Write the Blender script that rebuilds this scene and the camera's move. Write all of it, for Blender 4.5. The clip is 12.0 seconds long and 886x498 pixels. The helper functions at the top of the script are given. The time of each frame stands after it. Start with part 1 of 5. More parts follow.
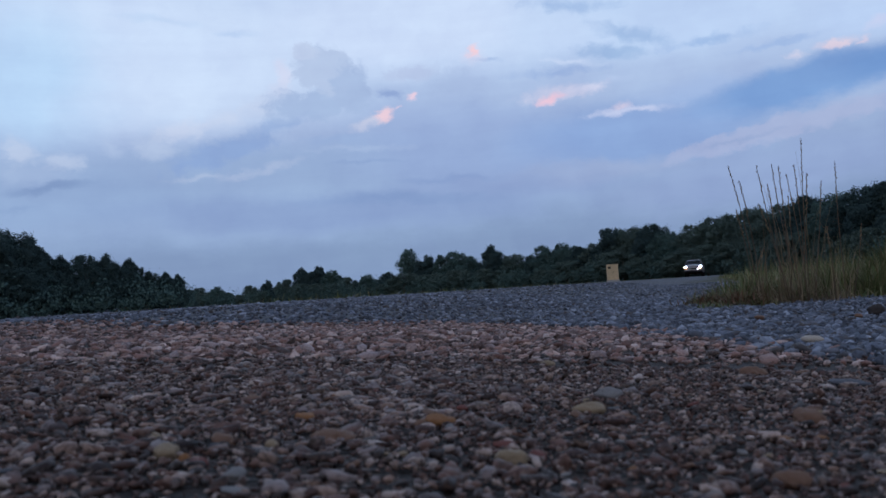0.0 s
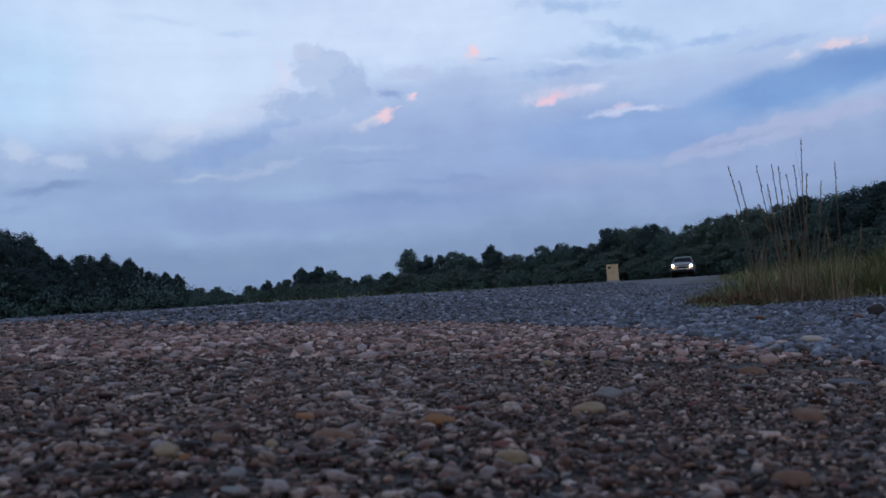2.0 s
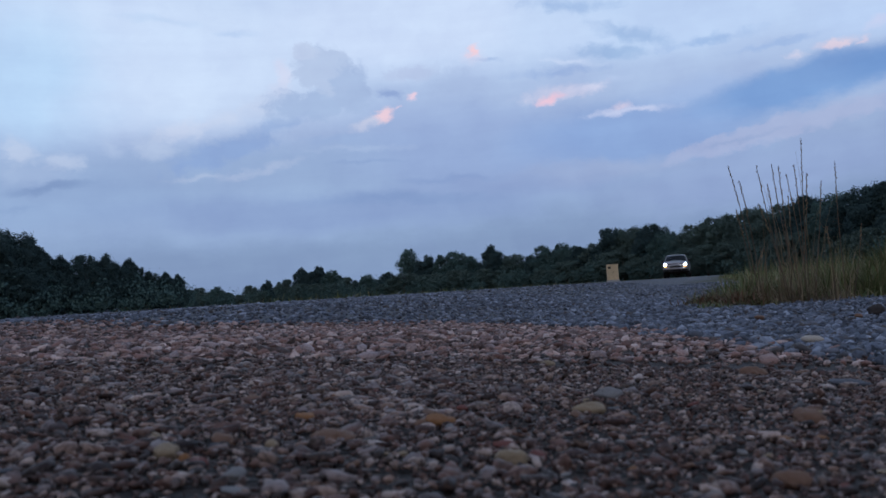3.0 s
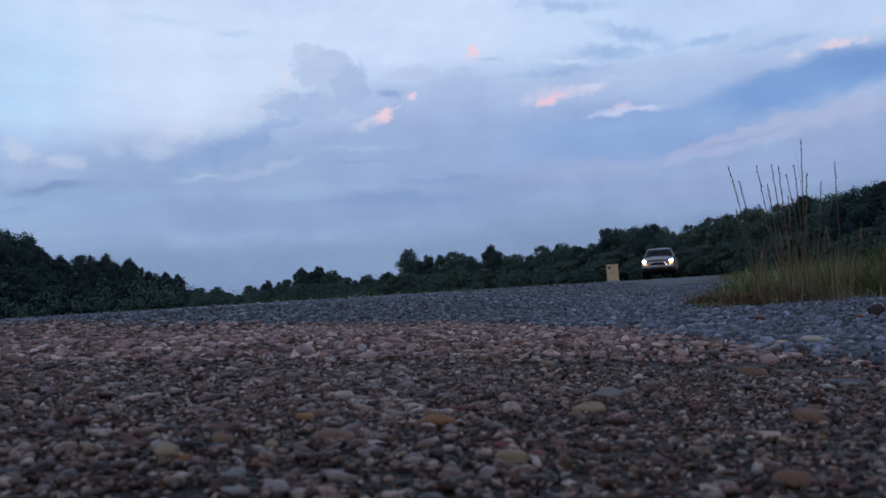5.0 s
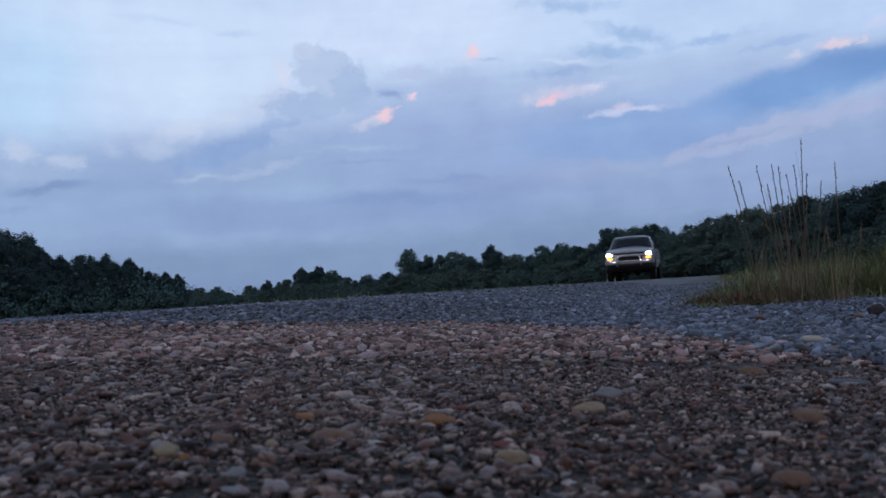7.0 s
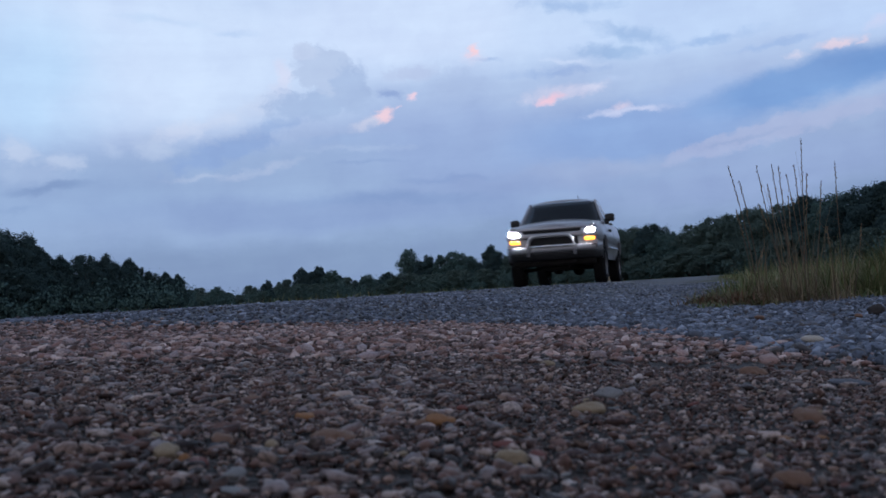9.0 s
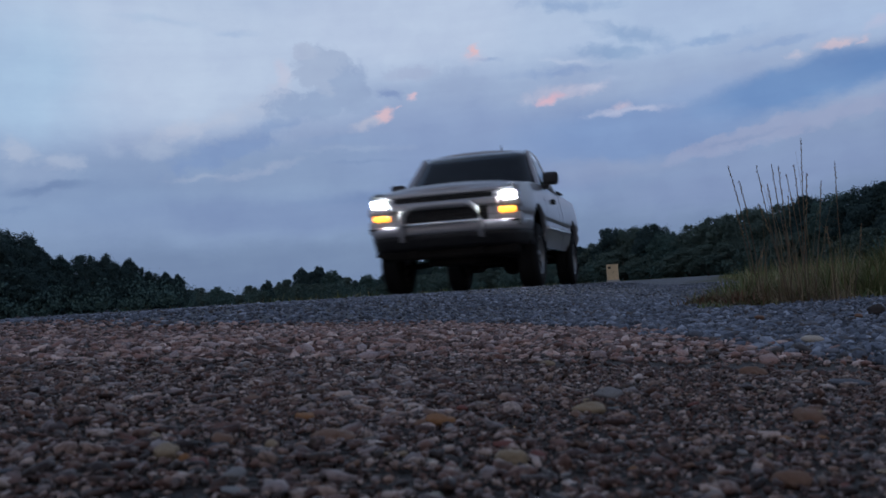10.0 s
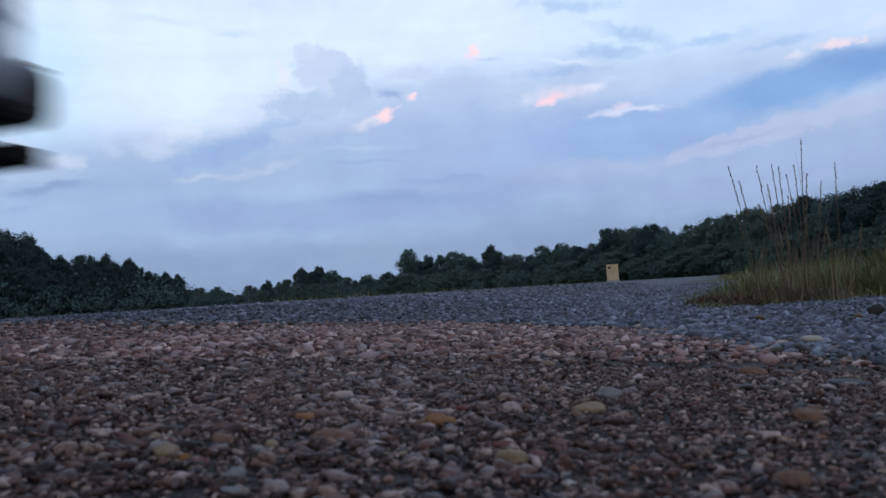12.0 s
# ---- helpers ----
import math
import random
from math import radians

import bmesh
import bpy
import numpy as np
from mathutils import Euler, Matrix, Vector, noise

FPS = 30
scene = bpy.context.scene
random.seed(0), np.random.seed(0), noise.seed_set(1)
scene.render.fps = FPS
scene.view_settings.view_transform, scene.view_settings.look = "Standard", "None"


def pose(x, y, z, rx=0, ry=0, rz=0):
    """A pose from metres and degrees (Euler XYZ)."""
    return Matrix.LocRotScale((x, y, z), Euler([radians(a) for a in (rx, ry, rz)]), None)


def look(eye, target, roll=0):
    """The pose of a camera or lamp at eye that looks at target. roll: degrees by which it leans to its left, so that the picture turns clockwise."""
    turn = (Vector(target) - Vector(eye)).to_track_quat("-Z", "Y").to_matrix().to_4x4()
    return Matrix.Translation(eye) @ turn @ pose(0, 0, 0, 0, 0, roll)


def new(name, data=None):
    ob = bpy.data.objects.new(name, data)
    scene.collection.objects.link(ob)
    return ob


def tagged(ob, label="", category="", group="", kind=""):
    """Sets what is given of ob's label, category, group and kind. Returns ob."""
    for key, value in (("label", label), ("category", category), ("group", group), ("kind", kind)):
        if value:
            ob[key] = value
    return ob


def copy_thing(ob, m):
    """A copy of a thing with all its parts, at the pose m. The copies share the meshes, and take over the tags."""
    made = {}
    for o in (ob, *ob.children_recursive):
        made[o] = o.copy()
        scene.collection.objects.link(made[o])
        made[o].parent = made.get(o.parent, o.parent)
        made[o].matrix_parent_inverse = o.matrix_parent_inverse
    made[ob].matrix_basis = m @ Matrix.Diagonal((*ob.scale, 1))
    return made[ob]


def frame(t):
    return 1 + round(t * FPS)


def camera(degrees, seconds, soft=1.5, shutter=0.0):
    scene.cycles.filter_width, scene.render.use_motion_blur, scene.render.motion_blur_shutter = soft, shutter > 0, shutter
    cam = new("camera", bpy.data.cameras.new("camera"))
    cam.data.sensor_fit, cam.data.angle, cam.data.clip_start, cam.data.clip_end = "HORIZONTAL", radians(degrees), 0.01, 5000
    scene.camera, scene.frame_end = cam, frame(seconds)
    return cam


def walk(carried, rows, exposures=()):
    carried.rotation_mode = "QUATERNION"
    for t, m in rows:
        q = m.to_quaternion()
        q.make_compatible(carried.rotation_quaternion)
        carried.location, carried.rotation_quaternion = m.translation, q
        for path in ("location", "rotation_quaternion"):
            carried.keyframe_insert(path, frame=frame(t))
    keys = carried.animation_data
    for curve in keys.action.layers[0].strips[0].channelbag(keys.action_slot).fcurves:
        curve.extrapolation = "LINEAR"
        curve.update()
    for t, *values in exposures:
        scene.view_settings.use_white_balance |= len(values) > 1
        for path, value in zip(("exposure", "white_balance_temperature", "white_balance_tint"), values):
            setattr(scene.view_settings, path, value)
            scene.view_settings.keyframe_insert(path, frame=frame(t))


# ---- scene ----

FOV, PITCH, ROLL, HEADING, EYE = 52.2, 2.70, -3.44, 15.2, 0.008
cam = camera(FOV, 12.0, soft=1.6, shutter=0.85)
cam.data.dof.use_dof, cam.data.dof.focus_distance, cam.data.dof.aperture_fstop = True, 2.6, 28.0
EYE_POSE = look((0, 0, EYE), (0, math.cos(radians(PITCH)), EYE + math.sin(radians(PITCH))), ROLL)
walk(cam, [(0.0, EYE_POSE), (12.0, EYE_POSE)],
     exposures=[(0.0, 0.08, 6550, 10), (7.2, 0.08, 6550, 10), (8.8, 0.14, 6550, 10), (9.15, 0.10, 6550, 10), (9.6, -0.10, 6550, 10), (10.0, -0.27, 6550, 10), (10.35, -0.42, 6550, 10),
                (10.7, -0.24, 6600, 10), (11.0, -0.06, 6650, 9), (11.3, 0.10, 6750, 8), (11.7, 0.30, 6850, 8), (12.0, 0.36, 6850, 8)])


# ---- node helpers ----
def nodes_of(tree):
    tree.nodes.clear()

    def add(kind, ins=None, **attrs):
        nd = tree.nodes.new(kind)
        if "operation" in attrs:
            nd.operation = attrs["operation"]
        if "vector_type" in attrs:
            nd.vector_type = attrs["vector_type"]
        if "interpolation_type" in attrs:
            nd.interpolation_type = attrs["interpolation_type"]
        if "attribute_name" in attrs:
            nd.attribute_name = attrs["attribute_name"]
        if "sky_type" in attrs:
            nd.sky_type, nd.sun_disc = attrs["sky_type"], attrs["sun_disc"]
            nd.sun_elevation, nd.sun_rotation = attrs["sun_elevation"], attrs["sun_rotation"]
        for k, v in (ins or {}).items():
            if isinstance(v, bpy.types.NodeSocket):
                tree.links.new(v, nd.inputs[k])
            else:
                nd.inputs[k].default_value = v
        return nd

    def calc(op, a, b=0.0, c=0.0, clamp=False):
        nd = tree.nodes.new("ShaderNodeMath")
        nd.operation, nd.use_clamp = op, clamp
        for k, v in enumerate((a, b, c)):
            if isinstance(v, bpy.types.NodeSocket):
                tree.links.new(v, nd.inputs[k])
            else:
                nd.inputs[k].default_value = v
        return nd.outputs[0]

    def mix(fac, a, b, mode="MIX"):
        nd = tree.nodes.new("ShaderNodeMix")
        nd.data_type, nd.blend_type = "RGBA", mode
        for k, v in ((0, fac), (6, a), (7, b)):
            if isinstance(v, bpy.types.NodeSocket):
                tree.links.new(v, nd.inputs[k])
            else:
                nd.inputs[k].default_value = v if k == 0 else (*v[:3], 1)
        return nd.outputs[2]

    return add, calc, mix


# ---- sky ----
def build_sky():
    world = bpy.data.worlds.new("dusk_sky")
    scene.world = world
    world.use_nodes = True
    add, calc, mix = nodes_of(world.node_tree)
    way = add("ShaderNodeTexCoord").outputs["Generated"]
    xyz = add("ShaderNodeSeparateXYZ", {0: way})
    az = calc("ARCTAN2", xyz.outputs[0], xyz.outputs[1])
    el = calc("ARCSINE", xyz.outputs[2])
    flat = add("ShaderNodeCombineXYZ", {0: az, 1: el, 2: 0.0}).outputs[0]

    def wobble(scale, detail, amount, base, seed=0.0):
        warp = add("ShaderNodeCombineXYZ", {0: calc("MULTIPLY", az, scale), 1: calc("MULTIPLY", el, scale * 1.7), 2: seed}).outputs[0]
        nz = add("ShaderNodeTexNoise", {"Vector": warp, "Scale": 1.0, "Detail": detail, "Roughness": 0.6})
        off = add("ShaderNodeVectorMath", {0: nz.outputs["Color"], 1: (0.5, 0.5, 0.5)}, operation="SUBTRACT").outputs[0]
        off = add("ShaderNodeVectorMath", {0: off, 1: (amount, amount * 0.6, 0)}, operation="MULTIPLY").outputs[0]
        return add("ShaderNodeVectorMath", {0: base, 1: off}, operation="ADD").outputs[0]

    soft = wobble(9.0, 8.0, 0.085, flat, 3.1)
    crisp = wobble(38.0, 9.0, 0.034, wobble(9.0, 3.0, 0.010, flat, 3.1), 1.7)

    lumps = add("ShaderNodeTexNoise", {"Vector": crisp, "Scale": 42.0, "Detail": 6.0, "Roughness": 0.62}).outputs["Fac"]
    heads = calc("MULTIPLY_ADD", lumps, 1.5, -0.75)

    def blob(where, a, e, ra, re, turn=0.0, edge=0.0):
        """A soft patch of cloud round azimuth a and elevation e."""
        m = add("ShaderNodeMapping", {"Vector": where, "Location": (a, e, 0), "Rotation": (0, 0, radians(turn)), "Scale": (ra, re, 1)}, vector_type="TEXTURE")
        d = add("ShaderNodeVectorMath", {0: m.outputs[0]}, operation="LENGTH").outputs["Value"]
        if where == crisp:   # lumpy heads and ragged edges
            d = calc("ADD", d, heads)
        return add("ShaderNodeMapRange", {0: d, 1: 1.0, 2: edge, 3: 0.0, 4: 1.0}, interpolation_type="SMOOTHSTEP").outputs[0]

    # clear air: paler towards the upper left, hazy blue low down
    clear = add("ShaderNodeValToRGB", {0: calc("MULTIPLY", el, 0.6366, clamp=True)})
    ramp = clear.color_ramp
    ramp.elements[0].position, ramp.elements[0].color = 0.0, (0.205, 0.300, 0.498, 1)
    ramp.elements[1].position, ramp.elements[1].color = 1.0, (0.170, 0.235, 0.380, 1)
    for p, c in ((0.05, (0.216, 0.314, 0.520, 1)), (0.11, (0.340, 0.450, 0.700, 1)), (0.17, (0.470, 0.610, 0.860, 1)), (0.22, (0.470, 0.620, 0.870, 1)),
                 (0.36, (0.290, 0.390, 0.600, 1)), (0.6, (0.200, 0.275, 0.440, 1))):
        ramp.elements.new(p).color = c
    air = add("ShaderNodeTexSky", sky_type="NISHITA", sun_disc=False, sun_elevation=radians(3), sun_rotation=radians(250)).outputs[0]
    air = add("ShaderNodeVectorMath", {0: air, 1: (0.1, 0.1, 0.1)}, operation="MULTIPLY").outputs[0]
    col = mix(0.04, clear.outputs[0], air)

    streak_at = add("ShaderNodeCombineXYZ", {0: calc("MULTIPLY_ADD", az, 3.0, calc("MULTIPLY", el, -7.0)), 1: calc("MULTIPLY", el, 26.0), 2: 4.0}).outputs[0]
    streak = add("ShaderNodeTexNoise", {"Vector": streak_at, "Scale": 1.0, "Detail": 6.0, "Roughness": 0.55}).outputs["Fac"]
    billow = add("ShaderNodeTexNoise", {"Vector": crisp, "Scale": 16.0, "Detail": 7.0, "Roughness": 0.55}).outputs["Fac"]

    def puff(where, a, e, wide, tall, turn, edge, tone, amount):
        """One more cloud patch over those before it."""
        nonlocal col
        col = mix(calc("MULTIPLY", blob(where, a, e, wide, tall, turn, edge), amount), col, tone)

    puff(soft, -0.313, 0.266, 0.2941, 0.1130, -3.4, 0.4, (0.565, 0.691, 0.904), 0.9)   # pale opening in the cloud
    puff(soft, -0.429, 0.237, 0.1188, 0.1080, -3.4, 0.2, (0.430, 0.620, 0.870), 0.85)
    puff(soft, -0.025, 0.297, 0.2249, 0.0750, -3.4, 0.35, (0.584, 0.705, 0.921), 0.85)
    puff(soft, -0.224, 0.287, 0.0356, 0.0073, -3.4, 0, (0.421, 0.571, 0.824), 0.6)
    puff(soft, -0.303, 0.302, 0.0626, 0.0072, -8.4, 0, (0.453, 0.603, 0.840), 0.5)
    puff(soft, -0.173, 0.116, 0.5762, 0.0708, 0.6, 0.5, (0.289, 0.406, 0.636), 0.92)   # long blue-grey bank
    puff(soft, -0.376, 0.113, 0.1947, 0.0349, -0.4, 0.3, (0.272, 0.390, 0.623), 0.8)
    puff(soft, -0.112, 0.095, 0.3209, 0.0311, -1.4, 0.3, (0.237, 0.337, 0.578), 0.8)
    puff(soft, 0.054, 0.153, 0.2181, 0.0718, -3.4, 0.3, (0.284, 0.390, 0.650), 0.75)
    puff(soft, 0.233, 0.157, 0.2011, 0.0517, 2.6, 0.3, (0.237, 0.366, 0.656), 0.85)   # clearer blue on the right
    puff(soft, 0.295, 0.273, 0.2060, 0.0419, 0.6, 0.35, (0.476, 0.616, 0.864), 0.8)
    puff(soft, 0.443, 0.247, 0.0817, 0.0254, 4.6, 0.2, (0.453, 0.590, 0.848), 0.75)
    puff(soft, 0.150, 0.279, 0.0916, 0.0309, -3.4, 0.2, (0.522, 0.656, 0.888), 0.75)
    puff(soft, 0.278, 0.197, 0.0867, 0.0240, 1.6, 0.1, (0.346, 0.476, 0.749), 0.6)
    puff(soft, 0.401, 0.193, 0.1483, 0.0316, 9.6, 0.4, (0.175, 0.323, 0.629), 0.92)
    puff(soft, 0.465, 0.202, 0.0599, 0.0212, 8.6, 0.2, (0.165, 0.315, 0.623), 0.8)
    puff(soft, 0.345, 0.107, 0.2435, 0.0441, 7.6, 0.35, (0.276, 0.375, 0.616), 0.88)   # lavender bank low on the right
    puff(crisp, 0.371, 0.148, 0.1575, 0.0140, 9.6, 0.5, (0.361, 0.432, 0.656), 0.85)
    puff(soft, 0.170, 0.120, 0.1396, 0.0160, 1.6, 0.2, (0.328, 0.416, 0.636), 0.7)
    puff(crisp, 0.325, 0.140, 0.0617, 0.0041, 8.6, 0, (0.264, 0.361, 0.597), 0.6)
    puff(soft, 0.077, 0.112, 0.1864, 0.0187, -1.4, 0.1, (0.252, 0.346, 0.590), 0.6)
    puff(crisp, 0.158, 0.299, 0.0731, 0.0111, -6.4, 0.1, (0.323, 0.465, 0.734), 0.85)   # blue-grey rags high up
    puff(crisp, 0.223, 0.262, 0.0565, 0.0134, -15.4, 0.1, (0.280, 0.426, 0.691), 0.75)
    puff(crisp, 0.197, 0.246, 0.0511, 0.0098, -8.4, 0.1, (0.272, 0.416, 0.677), 0.75)
    puff(crisp, 0.299, 0.247, 0.0685, 0.0078, 3.6, 0.1, (0.289, 0.437, 0.720), 0.75)
    puff(crisp, 0.366, 0.234, 0.0599, 0.0058, 4.6, 0, (0.297, 0.443, 0.734), 0.65)
    puff(crisp, 0.141, 0.231, 0.0735, 0.0074, -0.4, 0.1, (0.284, 0.411, 0.691), 0.65)
    puff(crisp, 0.062, 0.250, 0.0199, 0.0050, -8.4, 0, (0.323, 0.448, 0.720), 0.65)
    puff(crisp, 0.154, 0.240, 0.0458, 0.0049, -7.4, 0, (0.565, 0.670, 0.880), 0.75)
    puff(crisp, 0.198, 0.219, 0.0252, 0.0049, -3.4, 0, (0.465, 0.584, 0.824), 0.55)
    # heaped heads along the bank
    puff(crisp, -0.422, 0.141, 0.0572, 0.0148, -1.4, 0.2, (0.361, 0.476, 0.698), 0.58)
    puff(crisp, -0.437, 0.166, 0.0267, 0.0181, -3.4, 0.12, (0.510, 0.597, 0.778), 0.63)
    puff(crisp, -0.395, 0.156, 0.0330, 0.0138, -3.4, 0.12, (0.499, 0.590, 0.778), 0.61)
    puff(crisp, -0.348, 0.168, 0.0144, 0.0165, 1.6, 0.12, (0.411, 0.522, 0.741), 0.63)
    puff(crisp, -0.306, 0.169, 0.0341, 0.0203, 2.6, 0.12, (0.465, 0.565, 0.763), 0.61)
    puff(crisp, -0.274, 0.187, 0.0336, 0.0168, 4.6, 0.12, (0.571, 0.643, 0.817), 0.65)
    puff(crisp, -0.229, 0.198, 0.0296, 0.0158, 8.6, 0.12, (0.534, 0.616, 0.801), 0.63)
    puff(crisp, -0.193, 0.210, 0.0265, 0.0172, 11.6, 0.12, (0.522, 0.610, 0.801), 0.61)
    puff(crisp, -0.168, 0.229, 0.0182, 0.0185, 16.6, 0.12, (0.565, 0.629, 0.817), 0.58)
    puff(crisp, -0.230, 0.164, 0.0800, 0.0183, 14.6, 0.35, (0.248, 0.370, 0.643), 0.85)
    puff(crisp, -0.178, 0.189, 0.0575, 0.0111, 14.6, 0.2, (0.284, 0.411, 0.677), 0.75)
    puff(crisp, -0.127, 0.212, 0.0738, 0.0223, 4.6, 0.5, (0.351, 0.470, 0.705), 0.9)
    puff(crisp, -0.166, 0.246, 0.0146, 0.0173, 16.6, 0.2, (0.629, 0.656, 0.832), 0.6)
    puff(crisp, -0.121, 0.249, 0.0382, 0.0310, -11.4, 0.65, (0.432, 0.540, 0.756), 0.96)   # tower
    puff(crisp, -0.140, 0.267, 0.0184, 0.0124, -3.4, 0.5, (0.493, 0.590, 0.794), 0.7)
    puff(crisp, -0.092, 0.226, 0.0260, 0.0349, -17.4, 0.5, (0.356, 0.470, 0.705), 0.9)
    puff(crisp, -0.108, 0.173, 0.0803, 0.0087, 0.6, 0, (0.289, 0.411, 0.663), 0.6)
    puff(crisp, -0.189, 0.144, 0.0663, 0.0068, 13.6, 0, (0.400, 0.493, 0.698), 0.65)
    puff(crisp, -0.255, 0.137, 0.0527, 0.0054, 2.6, 0, (0.426, 0.516, 0.712), 0.55)
    puff(crisp, -0.084, 0.162, 0.0993, 0.0050, -1.4, 0, (0.361, 0.470, 0.698), 0.55)
    puff(soft, -0.410, 0.127, 0.0605, 0.0080, 0.6, 0.2, (0.208, 0.310, 0.534), 0.85)
    puff(soft, -0.439, 0.111, 0.0307, 0.0057, 0.6, 0, (0.226, 0.333, 0.565), 0.6)
    puff(soft, -0.049, 0.104, 0.1496, 0.0112, -3.4, 0.1, (0.204, 0.306, 0.546), 0.65)
    puff(soft, 0.008, 0.122, 0.0812, 0.0062, -1.4, 0, (0.218, 0.319, 0.571), 0.55)
    puff(crisp, -0.078, 0.149, 0.0528, 0.0044, 0.6, 0, (0.229, 0.333, 0.578), 0.6)
    puff(crisp, 0.021, 0.226, 0.0469, 0.0237, -3.4, 0.2, (0.366, 0.476, 0.712), 0.6)
    puff(crisp, -0.027, 0.241, 0.0387, 0.0119, 0.6, 0.3, (0.426, 0.516, 0.741), 0.75)
    puff(crisp, -0.049, 0.220, 0.0162, 0.0087, -8.4, 0.1, (0.244, 0.351, 0.623), 0.75)
    puff(crisp, -0.076, 0.190, 0.0239, 0.0105, 14.6, 0, (0.584, 0.610, 0.763), 0.7)   # last light on the cloud edges
    puff(crisp, -0.058, 0.199, 0.0172, 0.0105, 16.6, 0.1, (0.848, 0.607, 0.679), 0.82)
    puff(crisp, -0.022, 0.218, 0.0104, 0.0057, 6.6, 0.1, (0.794, 0.607, 0.731), 0.9)
    puff(crisp, -0.042, 0.206, 0.0067, 0.0040, 26.6, 0, (0.734, 0.587, 0.731), 0.7)
    puff(crisp, 0.047, 0.256, 0.0180, 0.0146, 36.6, 0, (0.623, 0.636, 0.817), 0.5)
    puff(crisp, 0.047, 0.262, 0.0113, 0.0073, 41.6, 0.1, (0.848, 0.607, 0.679), 0.95)
    puff(crisp, 0.139, 0.208, 0.0574, 0.0129, 4.6, 0.2, (0.540, 0.584, 0.778), 0.92)
    puff(crisp, 0.129, 0.203, 0.0229, 0.0073, 16.6, 0.1, (0.832, 0.573, 0.694), 0.9)
    puff(crisp, 0.172, 0.212, 0.0292, 0.0072, 4.6, 0.1, (0.603, 0.643, 0.832), 0.75)
    puff(crisp, 0.211, 0.182, 0.0602, 0.0064, 1.6, 0.2, (0.516, 0.584, 0.809), 0.95)
    puff(crisp, 0.206, 0.187, 0.0173, 0.0056, 1.6, 0.1, (0.677, 0.613, 0.763), 0.7)
    puff(crisp, 0.426, 0.225, 0.0311, 0.0074, 4.6, 0.1, (0.691, 0.613, 0.734), 0.95)
    puff(crisp, 0.449, 0.224, 0.0109, 0.0044, 26.6, 0, (0.727, 0.619, 0.734), 0.7)
    puff(crisp, 0.387, 0.219, 0.0180, 0.0038, -6.4, 0, (0.610, 0.627, 0.794), 0.85)
    puff(crisp, 0.464, 0.239, 0.0204, 0.0087, 16.6, 0, (0.597, 0.616, 0.824), 0.5)
    lift = calc("MULTIPLY_ADD", streak, 0.34, 0.83)
    col = mix(0.75, col, add("ShaderNodeCombineXYZ", {0: lift, 1: lift, 2: calc("MULTIPLY_ADD", streak, 0.24, 0.88)}).outputs[0], "MULTIPLY")
    lift = calc("MULTIPLY_ADD", billow, 0.36, 0.82)
    col = mix(0.8, col, add("ShaderNodeCombineXYZ", {0: lift, 1: lift, 2: calc("MULTIPLY_ADD", billow, 0.22, 0.89)}).outputs[0], "MULTIPLY")
    # afterglow where the sun went down, behind the camera
    aft = add("ShaderNodeMapRange", {0: xyz.outputs[1], 1: 0.15, 2: -0.85, 3: 0.0, 4: 1.0}, interpolation_type="SMOOTHSTEP").outputs[0]
    low = add("ShaderNodeMapRange", {0: el, 1: 0.85, 2: 0.05, 3: 0.0, 4: 1.0}, interpolation_type="SMOOTHSTEP").outputs[0]
    col = mix(calc("MULTIPLY", calc("MULTIPLY", aft, low), 0.85), col, (0.56, 0.49, 0.49))
    back = add("ShaderNodeBackground", {"Color": col, "Strength": 1.0})
    out = add("ShaderNodeOutputWorld")
    world.node_tree.links.new(back.outputs[0], out.inputs[0])


build_sky()
# what is left of the low sun, spread wide by the cloud behind the camera
glow = bpy.data.lights.new("sun", "SUN")
glow.energy, glow.angle, glow.color = 0.12, radians(30), (1.0, 0.86, 0.76)
new("sun", glow).matrix_world = look((0, 0, 30), (18, 12, 0))


